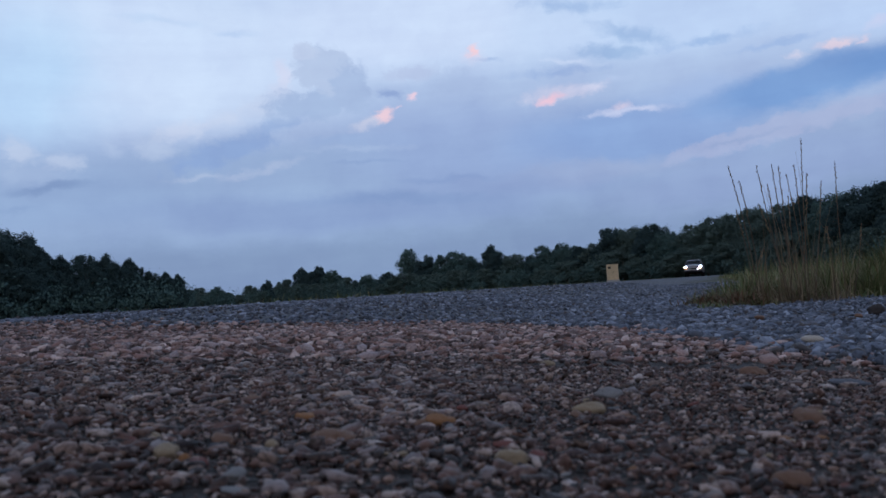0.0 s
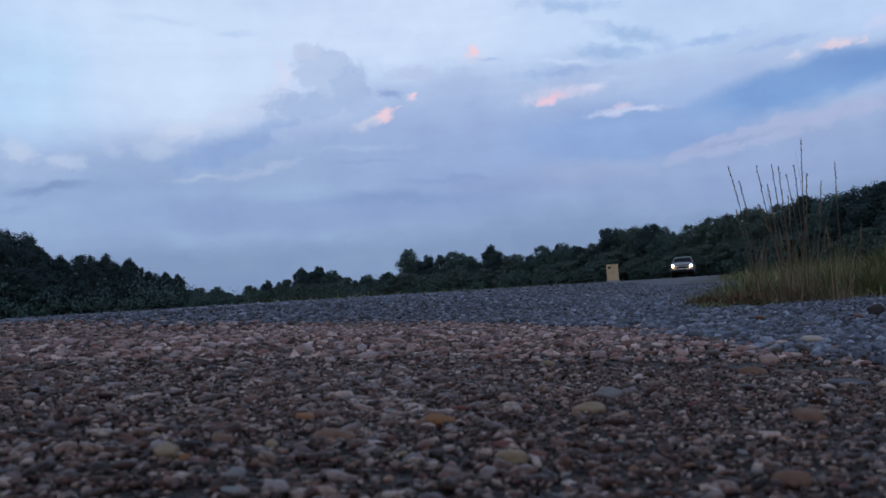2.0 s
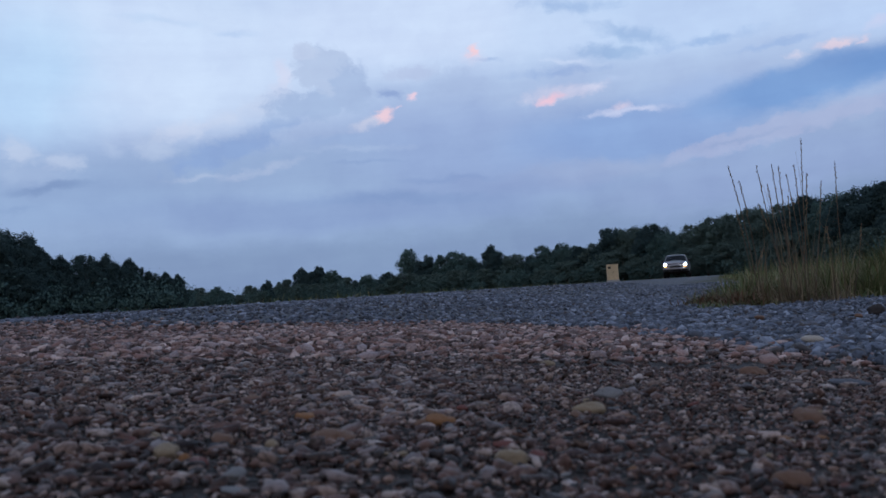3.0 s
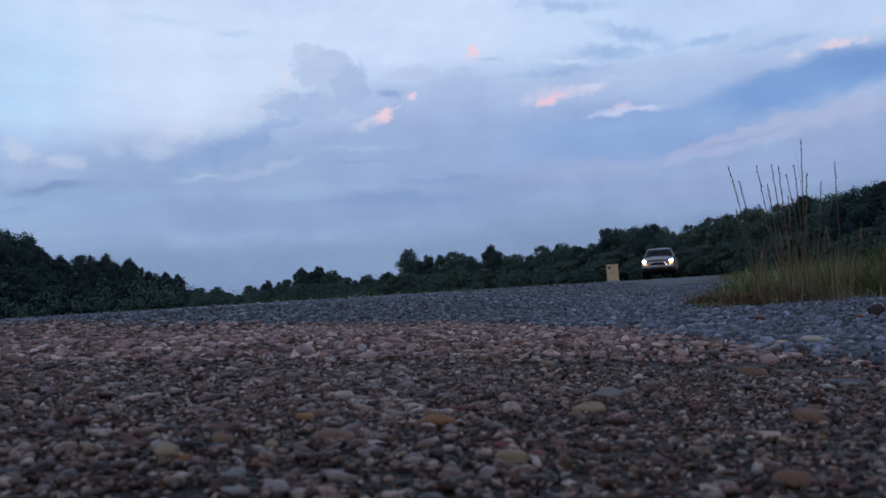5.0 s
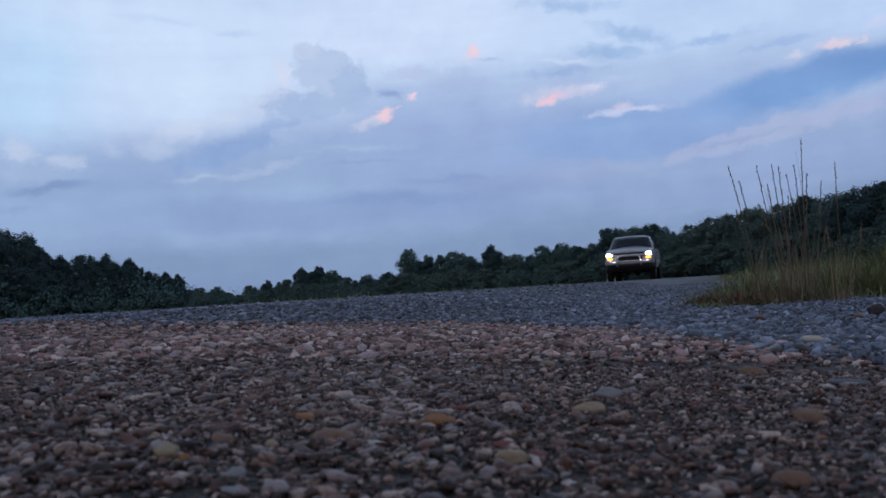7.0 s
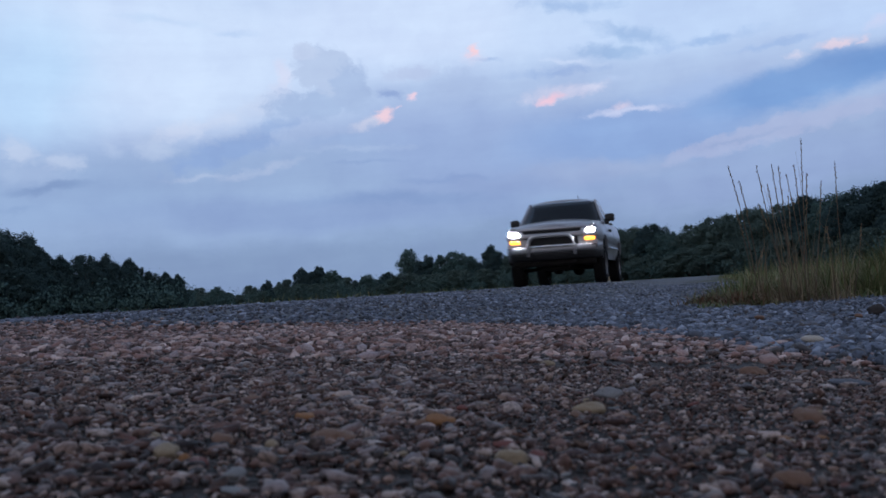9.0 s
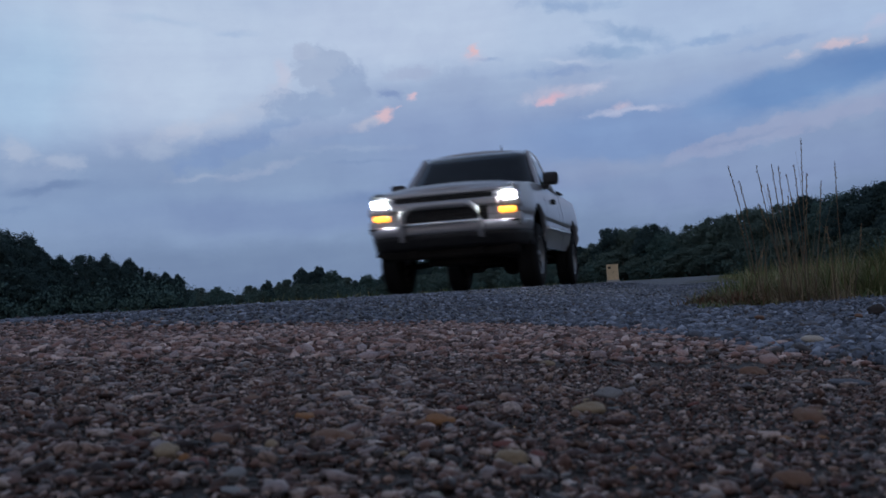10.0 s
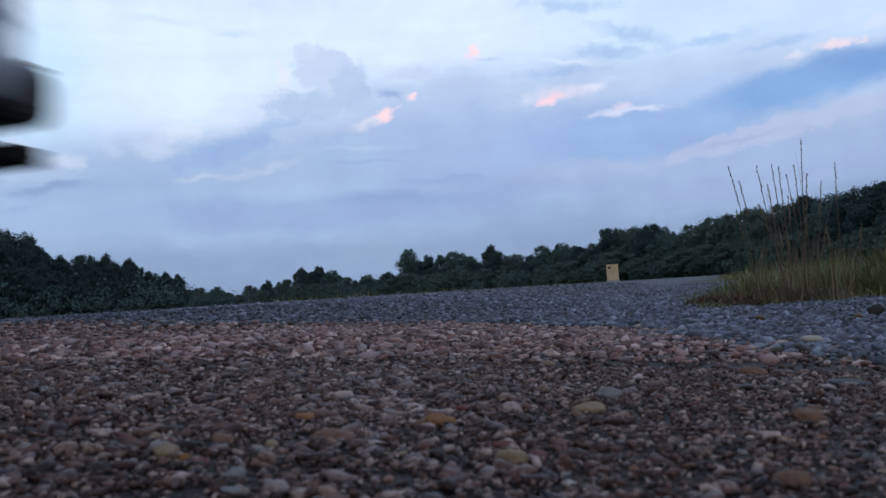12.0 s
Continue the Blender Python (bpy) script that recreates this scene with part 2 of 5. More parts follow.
# ---- materials ----
def material(name, tones, grain=30.0, rough=0.8, metal=0.0, bump=0.0, bump_scale=200.0, island=False, coat=0.0, spec=0.5, stain=0.35):
    """A surface whose tones mix by fine grain, by broad stains and, for heaps of pieces, piece by piece."""
    mt = bpy.data.materials.new(name)
    mt.use_nodes = True
    add, calc, mix = nodes_of(mt.node_tree)
    at = add("ShaderNodeTexCoord").outputs["Object"]
    fine = add("ShaderNodeTexNoise", {"Vector": at, "Scale": grain, "Detail": 5.0}).outputs["Fac"]
    wide = add("ShaderNodeTexNoise", {"Vector": at, "Scale": grain / 9.0, "Detail": 3.0}).outputs["Fac"]
    if island:
        pick = add("ShaderNodeNewGeometry").outputs["Random Per Island"]
        pick = calc("ADD", pick, calc("MULTIPLY_ADD", fine, 0.16, -0.08), clamp=True)
    else:
        pick = calc("ADD", calc("MULTIPLY", fine, 0.65), calc("MULTIPLY", wide, 0.35))
        pick = add("ShaderNodeMapRange", {0: pick, 1: 0.33, 2: 0.67}).outputs[0]
    ramp = add("ShaderNodeValToRGB", {0: pick})
    r = ramp.color_ramp
    n = len(tones)
    r.elements[0].position, r.elements[0].color = 0.0, (*tones[0], 1)
    r.elements[1].position, r.elements[1].color = 1.0, (*tones[-1], 1)
    for k in range(1, n - 1):
        r.elements.new(k / (n - 1)).color = (*tones[k], 1)
    dim = calc("MULTIPLY_ADD", wide, 2 * stain, 1 - stain)
    col = mix(1.0, ramp.outputs[0], add("ShaderNodeCombineXYZ", {0: dim, 1: dim, 2: dim}).outputs[0], "MULTIPLY")
    ins = {"Base Color": col, "Metallic": metal, "Roughness": calc("MULTIPLY_ADD", fine, 0.25, rough - 0.125, clamp=True), "Coat Weight": coat, "Specular IOR Level": spec}
    if bump:
        hill = add("ShaderNodeTexNoise", {"Vector": at, "Scale": bump_scale, "Detail": 4.0}).outputs["Fac"]
        ins["Normal"] = add("ShaderNodeBump", {"Height": hill, "Strength": bump, "Distance": 0.6 / bump_scale}).outputs[0]
    sh = add("ShaderNodeBsdfPrincipled", ins)
    out = add("ShaderNodeOutputMaterial")
    mt.node_tree.links.new(sh.outputs[0], out.inputs[0])
    return mt


def lamp_material(name, tone, power):
    mt = bpy.data.materials.new(name)
    mt.use_nodes = True
    add, calc, mix = nodes_of(mt.node_tree)
    at = add("ShaderNodeTexCoord").outputs["Object"]
    rib = add("ShaderNodeTexNoise", {"Vector": at, "Scale": 25.0}).outputs["Fac"]
    sh = add("ShaderNodeBsdfPrincipled", {"Base Color": (*tone, 1), "Roughness": 0.15, "Emission Color": (*tone, 1),
                                          "Emission Strength": calc("MULTIPLY_ADD", rib, power, power * 0.5)})
    out = add("ShaderNodeOutputMaterial")
    mt.node_tree.links.new(sh.outputs[0], out.inputs[0])
    return mt


def glass_material(name, tint, rough=0.02):
    mt = bpy.data.materials.new(name)
    mt.use_nodes = True
    add, calc, mix = nodes_of(mt.node_tree)
    clear = add("ShaderNodeBsdfTransparent", {"Color": (*tint, 1)})
    shine = add("ShaderNodeBsdfGlossy", {"Color": (1, 1, 1, 1), "Roughness": rough})
    fac = add("ShaderNodeFresnel", {"IOR": 1.5}).outputs[0]
    both = add("ShaderNodeMixShader", {0: fac, 1: clear.outputs[0], 2: shine.outputs[0]})
    out = add("ShaderNodeOutputMaterial")
    mt.node_tree.links.new(both.outputs[0], out.inputs[0])
    return mt


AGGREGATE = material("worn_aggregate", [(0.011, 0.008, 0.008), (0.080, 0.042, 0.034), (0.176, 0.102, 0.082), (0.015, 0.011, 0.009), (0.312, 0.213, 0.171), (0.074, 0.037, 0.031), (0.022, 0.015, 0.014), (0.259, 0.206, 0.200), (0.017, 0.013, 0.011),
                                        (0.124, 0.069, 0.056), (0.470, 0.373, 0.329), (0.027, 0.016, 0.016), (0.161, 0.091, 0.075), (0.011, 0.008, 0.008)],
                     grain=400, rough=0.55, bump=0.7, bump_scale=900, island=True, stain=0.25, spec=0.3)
# paler copy of AGGREGATE for far stones: grazing sheen put into the tones
LIT_AGGREGATE = material("lit_aggregate", [(0.022, 0.015, 0.014), (0.220, 0.118, 0.099), (0.329, 0.200, 0.169), (0.033, 0.022, 0.019), (0.461, 0.310, 0.268), (0.165, 0.085, 0.071), (0.055, 0.034, 0.031), (0.373, 0.289, 0.283), (0.077, 0.046, 0.041), (0.275, 0.155, 0.131), (0.637, 0.488, 0.436), (0.110, 0.060, 0.053)],
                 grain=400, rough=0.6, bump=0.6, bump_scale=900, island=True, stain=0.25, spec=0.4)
GRAVEL = material("grey_gravel", [(0.014, 0.019, 0.028), (0.123, 0.149, 0.202), (0.028, 0.033, 0.048), (0.213, 0.249, 0.323), (0.071, 0.059, 0.053), (0.066, 0.080, 0.110), (0.323, 0.365, 0.449), (0.018, 0.023, 0.033), (0.160, 0.191, 0.256), (0.034, 0.041, 0.057)],
                  grain=160, rough=0.7, bump=0.5, bump_scale=400, island=True, stain=0.25, spec=0.5)
STONE_TONES = {
    "pale": material("pale_pebble", [(0.368, 0.333, 0.279), (0.460, 0.423, 0.369), (0.313, 0.270, 0.225)], 300, 0.6, bump=0.3, bump_scale=700, spec=0.2),
    "orange": material("orange_pebble", [(0.199, 0.091, 0.039), (0.252, 0.123, 0.052), (0.159, 0.065, 0.032)], 300, 0.6, bump=0.3, bump_scale=700, spec=0.2),
    "brown": material("brown_pebble", [(0.145, 0.085, 0.059), (0.186, 0.110, 0.077), (0.106, 0.065, 0.045)], 300, 0.65, bump=0.3, bump_scale=700, spec=0.2),
    "tan": material("tan_pebble", [(0.225, 0.162, 0.104), (0.278, 0.214, 0.142), (0.172, 0.123, 0.077)], 300, 0.6, bump=0.3, bump_scale=700, spec=0.2),
    "grey": material("grey_pebble", [(0.145, 0.142, 0.142), (0.212, 0.204, 0.201), (0.099, 0.097, 0.101)], 300, 0.6, bump=0.3, bump_scale=700, spec=0.2),
    "slate": material("slate_pebble", [(0.060, 0.065, 0.077), (0.086, 0.091, 0.107), (0.040, 0.044, 0.055)], 300, 0.6, bump=0.3, bump_scale=700, spec=0.2),
    "dark": material("dark_pebble", [(0.031, 0.028, 0.028), (0.051, 0.045, 0.045), (0.018, 0.017, 0.017)], 300, 0.6, bump=0.3, bump_scale=700, spec=0.2),
    "red": material("red_pebble", [(0.132, 0.045, 0.039), (0.172, 0.065, 0.052), (0.093, 0.032, 0.032)], 300, 0.6, bump=0.3, bump_scale=700, spec=0.2),
}
PAINT = material("pewter_paint", [(0.315, 0.312, 0.33), (0.365, 0.362, 0.38)], 6, 0.34, metal=0.45, coat=0.5, stain=0.06)
CHROME = material("chrome", [(0.62, 0.62, 0.63), (0.72, 0.72, 0.72)], 12, 0.16, metal=1.0, stain=0.1)
ALLOY = material("alloy", [(0.15, 0.15, 0.155), (0.25, 0.25, 0.255)], 20, 0.42, metal=0.8, stain=0.2)
BLACK = material("black_plastic", [(0.018, 0.018, 0.020), (0.035, 0.035, 0.036)], 40, 0.55, bump=0.15, bump_scale=300, spec=0.25)
RUBBER = material("tyre_rubber", [(0.007, 0.007, 0.008), (0.015, 0.0145, 0.014)], 30, 0.85, bump=0.2, bump_scale=120, spec=0.15)
CHASSIS = material("grimy_chassis", [(0.006, 0.0055, 0.005), (0.014, 0.012, 0.011)], 20, 0.85, bump=0.3, bump_scale=60, spec=0.15)
CLOTH = material("dark_cloth", [(0.04, 0.04, 0.045), (0.07, 0.07, 0.075)], 60, 0.9, bump=0.2, bump_scale=400)
REDLENS = material("red_lens", [(0.30, 0.02, 0.02), (0.40, 0.03, 0.03)], 20, 0.2, coat=0.5)
CLEAR = material("clear_lens", [(0.42, 0.43, 0.46), (0.55, 0.56, 0.59)], 14, 0.30, coat=0.6, stain=0.1)
GLASS = glass_material("tinted_glass", (0.30, 0.34, 0.36))
LENS = lamp_material("headlight_glow", (0.86, 0.93, 1.0), 360.0)
AMBER = lamp_material("amber_glow", (1.0, 0.36, 0.04), 3.4)
BARK = material("bark", [(0.06, 0.05, 0.04), (0.12, 0.10, 0.08)], 6, 0.9, bump=0.5, bump_scale=30)
# bluish paleness of distant haze is put into the leaf tones
HAZED_LEAVES = [material("hazed_foliage_" + n, t, 1.2, 0.9, island=True, stain=0.22, spec=0.02) for n, t in (
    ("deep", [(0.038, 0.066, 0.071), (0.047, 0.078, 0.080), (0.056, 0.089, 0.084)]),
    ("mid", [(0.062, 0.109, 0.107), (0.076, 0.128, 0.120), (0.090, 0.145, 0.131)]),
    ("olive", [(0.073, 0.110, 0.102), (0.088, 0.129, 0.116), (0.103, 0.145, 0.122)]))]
GRASS = material("green_grass", [(0.068, 0.101, 0.036), (0.113, 0.150, 0.054), (0.165, 0.181, 0.074), (0.249, 0.196, 0.114), (0.085, 0.119, 0.042)], 30, 0.7, island=True, stain=0.2, spec=0.3)
STRAW = material("dry_straw", [(0.20, 0.155, 0.10), (0.29, 0.225, 0.14), (0.12, 0.090, 0.062), (0.23, 0.165, 0.11), (0.16, 0.15, 0.08)], 60, 0.8, island=True, stain=0.2, spec=0.3)
RUSTWEED = material("reddish_weed", [(0.17, 0.075, 0.050), (0.10, 0.085, 0.040), (0.21, 0.10, 0.065), (0.075, 0.085, 0.035), (0.12, 0.11, 0.045)], 60, 0.8, island=True, stain=0.2)
CABINET = material("tan_enamel", [(0.52, 0.40, 0.24), (0.60, 0.47, 0.29), (0.46, 0.35, 0.22)], 5, 0.6, bump=0.1, bump_scale=40)


def ground_material():
    """One sheet: verge soil and grass, chip-sealed road, gravel shoulder and the old worn patch, by the sheet's own zones."""
    mt = bpy.data.materials.new("ground_zones")
    mt.use_nodes = True
    add, calc, mix = nodes_of(mt.node_tree)
    at = add("ShaderNodeTexCoord").outputs["Object"]

    def spots(scale, tones, seed):
        cell = add("ShaderNodeTexVoronoi", {"Vector": at, "Scale": scale})
        ramp = add("ShaderNodeValToRGB", {0: add("ShaderNodeSeparateXYZ", {0: cell.outputs["Color"]}).outputs[seed]})
        r = ramp.color_ramp
        r.elements[0].color, r.elements[1].color = (*tones[0], 1), (*tones[-1], 1)
        for k in range(1, len(tones) - 1):
            r.elements.new(k / (len(tones) - 1)).color = (*tones[k], 1)
        return ramp.outputs[0], cell.outputs["Distance"]

    road_col, road_d = spots(55, [(0.06, 0.064, 0.074), (0.10, 0.106, 0.12), (0.16, 0.167, 0.18), (0.08, 0.085, 0.096)], 0)
    bed_col, bed_d = spots(120, [(0.015, 0.013, 0.012), (0.028, 0.022, 0.019), (0.05, 0.036, 0.03)], 1)
    set_col, set_d = spots(150, [(0.014, 0.011, 0.010), (0.07, 0.040, 0.030), (0.02, 0.015, 0.013), (0.13, 0.088, 0.065), (0.045, 0.027, 0.02), (0.17, 0.145, 0.125)], 2)
    soil = add("ShaderNodeTexNoise", {"Vector": at, "Scale": 3.0, "Detail": 8.0}).outputs["Fac"]
    soil_col = mix(soil, (0.03, 0.036, 0.014), (0.07, 0.062, 0.03))
    patchy = add("ShaderNodeTexNoise", {"Vector": at, "Scale": 0.7, "Detail": 5.0}).outputs["Fac"]
    road_col = mix(calc("MULTIPLY", patchy, 0.5), road_col, (0.05, 0.05, 0.056))
    zone = add("ShaderNodeSeparateXYZ", {0: add("ShaderNodeAttribute", attribute_name="zone").outputs["Vector"]})
    col = mix(zone.outputs[0], soil_col, road_col)
    bed_col = mix(zone.outputs[2], bed_col, set_col)
    col = mix(zone.outputs[1], col, bed_col)
    high = calc("MULTIPLY", calc("ADD", road_d, bed_d), -0.5)
    nrm = add("ShaderNodeBump", {"Height": high, "Strength": 0.8, "Distance": 0.01}).outputs[0]
    sh = add("ShaderNodeBsdfPrincipled", {"Base Color": col, "Roughness": 0.8, "Normal": nrm, "Specular IOR Level": 0.45})
    out = add("ShaderNodeOutputMaterial")
    mt.node_tree.links.new(sh.outputs[0], out.inputs[0])
    return mt


GROUND = ground_material()


# ---- mesh helpers ----
def solid(name, verts, faces, mat, parent=None, smooth=False, label=""):
    me = bpy.data.meshes.new(name)
    me.from_pydata([tuple(v) for v in verts], [], [tuple(f) for f in faces])
    me.materials.append(mat)
    if smooth:
        me.shade_smooth()
    me.update()
    ob = new(name, me)
    if parent is not None:
        ob.parent = parent
    if label:
        tagged(ob, label)
    return ob


def part(name, bm, mat, parent=None, label="", smooth=False):
    me = bpy.data.meshes.new(name)
    bmesh.ops.recalc_face_normals(bm, faces=bm.faces)
    bm.to_mesh(me)
    bm.free()
    me.materials.append(mat)
    if smooth:
        me.shade_smooth()
    ob = new(name, me)
    if parent is not None:
        ob.parent = parent
    if label:
        tagged(ob, label)
    return ob


def heap(name, verts, tris, mat, parent=None, smooth=True):
    """One mesh from numpy arrays of corners and triangles."""
    me = bpy.data.meshes.new(name)
    me.vertices.add(len(verts))
    me.vertices.foreach_set("co", np.asarray(verts, np.float32).ravel())
    tris = np.asarray(tris, np.int32)
    me.loops.add(tris.size)
    me.loops.foreach_set("vertex_index", tris.ravel())
    me.polygons.add(len(tris))
    me.polygons.foreach_set("loop_start", np.arange(0, tris.size, tris.shape[1], dtype=np.int32))
    me.polygons.foreach_set("loop_total", np.full(len(tris), tris.shape[1], np.int32))
    me.update(calc_edges=True)
    me.validate()
    me.materials.append(mat)
    if smooth:
        me.shade_smooth()
    ob = new(name, me)
    if parent is not None:
        ob.parent = parent
    return ob


def box_bm(x0, x1, y0, y1, z0, z1, bevel=0.0, seg=2):
    bm = bmesh.new()
    bmesh.ops.create_cube(bm, size=1.0, matrix=Matrix.LocRotScale(((x0 + x1) / 2, (y0 + y1) / 2, (z0 + z1) / 2), None, (x1 - x0, y1 - y0, z1 - z0)))
    if bevel:
        bmesh.ops.bevel(bm, geom=bm.edges[:], offset=bevel, segments=seg, affect="EDGES", profile=0.5)
    return bm


def tube_bm(points, radius, sides=10, bm=None):
    """A round bar along points; radius may be one value or one for each point."""
    bm = bm or bmesh.new()
    pts = [Vector(p) for p in points]
    radii = radius if isinstance(radius, (list, tuple)) else [radius] * len(pts)
    rings = []
    for k, p in enumerate(pts):
        d = (pts[min(k + 1, len(pts) - 1)] - pts[max(k - 1, 0)]).normalized()
        side = d.cross(Vector((0, 0, 1)) if abs(d.z) < 0.9 else Vector((1, 0, 0))).normalized()
        up = side.cross(d)
        rings.append([bm.verts.new(p + radii[k] * (math.cos(q) * side + math.sin(q) * up)) for q in (2 * math.pi * j / sides for j in range(sides))])
    for r0, r1 in zip(rings, rings[1:]):
        for j in range(sides):
            bm.faces.new((r0[j], r0[(j + 1) % sides], r1[(j + 1) % sides], r1[j]))
    bm.faces.new(rings[0][::-1]), bm.faces.new(rings[-1])
    return bm


def lathe_bm(profile, steps=40, bm=None):
    """Rings of (radius, x) swept round the x axis."""
    bm = bm or bmesh.new()
    rings = [[bm.verts.new((x, r * math.cos(q), r * math.sin(q))) for q in (2 * math.pi * j / steps for j in range(steps))] for r, x in profile]
    for r0, r1 in zip(rings, rings[1:]):
        for j in range(steps):
            bm.faces.new((r0[j], r0[(j + 1) % steps], r1[(j + 1) % steps], r1[j]))
    return bm


# ---- the lie of the land ----
CT, ST = math.cos(radians(HEADING)), math.sin(radians(HEADING))


def smooth(e0, e1, x):
    t = np.clip((x - e0) / (e1 - e0), 0, 1)
    return t * t * (3 - 2 * t)


def along(x, y):
    """Metres along the road and metres to the left of its right-hand edge line, which bends gently."""
    a = x * ST + y * CT
    return a, -x * CT + y * ST + 2.9e-4 * np.clip(a, 0, 220) ** 2


def ripple(x, y):
    return 0.5 * np.sin(2.3 * x + 1.1) * np.sin(1.9 * y + 0.4) + 0.5 * np.sin(5.1 * x - 2.7 * y)


def land(x, y):
    """Height of the ground: the worn patch tilts up to the road, the shoulder lies 10 cm lower."""
    x, y = np.asarray(x, float), np.asarray(y, float)
    a, b = along(x, y)
    near = EYE - 0.06 - 0.0600 * x - 0.01166 * y
    far = -0.1 * (1 - smooth(0.2, 1.6, b))
    d = np.hypot(x, y)
    w = smooth(1.5, 3.0, d)
    z = near * (1 - w) + far * w
    z = z * (1 - smooth(1.2, 1.7, b))
    z = z - 0.25 * smooth(7.0, 9.5, b)
    return z + 0.006 * ripple(x, y) * smooth(0.8, 2.0, d) * (1 - smooth(1.0, 1.6, b))


def patchness(x, y):
    """1 on the worn brown patch, 0 on the gravel round it."""
    wob = 0.10 * ripple(3 * x, 3 * y)
    front = 2.55 - np.where(x < 0, 0.62, 0.95) * np.minimum(np.abs(x), 1.4) + wob
    side = 0.46 + 0.5 * wob
    a, b = along(x, y)
    return smooth(0.16, -0.16, y - front) * smooth(0.12, -0.12, x - side) * smooth(1.75, 1.5, b + wob) * smooth(-4.2, -3.8, y + wob) * smooth(-5.2, -4.8, x)


def roadness(x, y):
    a, b = along(x, y)
    return smooth(-0.15, 0.1, b + 0.12 * ripple(2 * x, 2 * y)) * smooth(7.6, 7.0, b)


def build_ground():
    rings = np.concatenate([[0.0], np.geomspace(0.05, 3000, 190)])
    spokes = 300
    q = np.linspace(0, 2 * np.pi, spokes, endpoint=False)
    x = (rings[1:, None] * np.sin(q)).ravel()
    y = (rings[1:, None] * np.cos(q)).ravel()
    x, y = np.append(x, 0.0), np.append(y, 0.0)
    z = land(x, y) - 0.002
    last = len(x) - 1
    k = np.arange(len(rings) - 2)[:, None] * spokes
    j = np.arange(spokes)[None]
    jn = (j + 1) % spokes
    quads = np.stack([k + j, k + jn, k + spokes + jn, k + spokes + j], -1).reshape(-1, 4)[:, ::-1]
    me = bpy.data.meshes.new("ground")
    faces = quads.tolist() + [(last, (m + 1) % spokes, m) for m in range(spokes)]
    me.from_pydata(np.stack([x, y, z], 1).tolist(), [], faces)
    zone = me.attributes.new("zone", "FLOAT_VECTOR", "POINT")
    p, r = patchness(x, y), roadness(x, y)
    near = smooth(3.2, 2.4, np.hypot(x, y)) * smooth(-1.6, -1.2, along(x, y)[1])
    zone.data.foreach_set("vector", np.stack([np.maximum(r, near * (1 - p)), p, smooth(0.90, 0.66, np.cos(np.arctan2(x, y)))], 1).astype(np.float32).ravel())
    me.materials.append(GROUND)
    me.shade_smooth()
    tagged(new("ground", me), "worn brown aggregate, grey gravel shoulder, road and grassy verge", "ground", kind="structure")


build_ground()

# ---- stones ----
ICO = bmesh.new()
bmesh.ops.create_icosphere(ICO, subdivisions=1, radius=1.0)
ICO_V = np.array([v.co[:] for v in ICO.verts])
ICO_F = np.array([[v.index for v in f.verts] for f in ICO.faces])
ICO.free()


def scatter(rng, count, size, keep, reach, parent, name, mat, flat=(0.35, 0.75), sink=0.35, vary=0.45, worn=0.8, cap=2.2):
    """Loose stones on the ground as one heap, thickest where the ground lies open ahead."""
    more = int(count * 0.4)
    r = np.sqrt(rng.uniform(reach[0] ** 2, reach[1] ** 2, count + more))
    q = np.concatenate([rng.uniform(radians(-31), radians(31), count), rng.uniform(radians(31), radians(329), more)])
    x, y = r * np.sin(q), r * np.cos(q)
    ok = rng.uniform(0, 1, count + more) < keep(x, y)
    x, y = x[ok], y[ok]
    n = len(x)
    s = size * np.minimum(rng.lognormal(0, vary, n), cap)
    sx, sy, sz = s * rng.uniform(0.65, 1.6, n), s * rng.uniform(0.65, 1.2, n), s * rng.uniform(*flat, n)
    turn = rng.uniform(0, 2 * np.pi, n)
    tilt = rng.normal(0, 0.30, n)
    v = ICO_V[None] * (1 + rng.uniform(-0.50, 0.34, (n, len(ICO_V), 1)))
    v[..., 2] = np.minimum(v[..., 2], worn * rng.uniform(0.6, 1.3, (n, 1)))   # worn flat on top
    v = v * np.stack([sx, sy, sz], 1)[:, None]
    c, sn = np.cos(tilt)[:, None], np.sin(tilt)[:, None]
    v = np.stack([v[..., 0] * c - v[..., 2] * sn, v[..., 1], v[..., 0] * sn + v[..., 2] * c], -1)
    c, sn = np.cos(turn)[:, None], np.sin(turn)[:, None]
    v = np.stack([v[..., 0] * c - v[..., 1] * sn + x[:, None], v[..., 0] * sn + v[..., 1] * c + y[:, None], v[..., 2] + (land(x, y) + sz * (1 - 2 * sink) * 0.5)[:, None]], -1)
    f = ICO_F[None] + (np.arange(n) * len(ICO_V))[:, None, None]
    return tagged(heap(name, v.reshape(-1, 3), f.reshape(-1, 3), mat, parent, False), kind="stuff")


rng = np.random.default_rng(7)


def bedded(x, y):
    """Stones thin out in places, and towards the right-hand edge, where the dark binder shows."""
    wave = 0.5 + 0.5 * np.sin(4.1 * x + 2 * np.sin(3.3 * y)) * np.sin(3.7 * y + 1.2)
    return patchness(x, y) * (1 - 0.74 * smooth(-0.06, 0.16, x) * smooth(1.5, 0.8, y)) * (0.70 + 0.30 * wave) * (0.62 + 0.38 * smooth(0.3, 0.8, y))


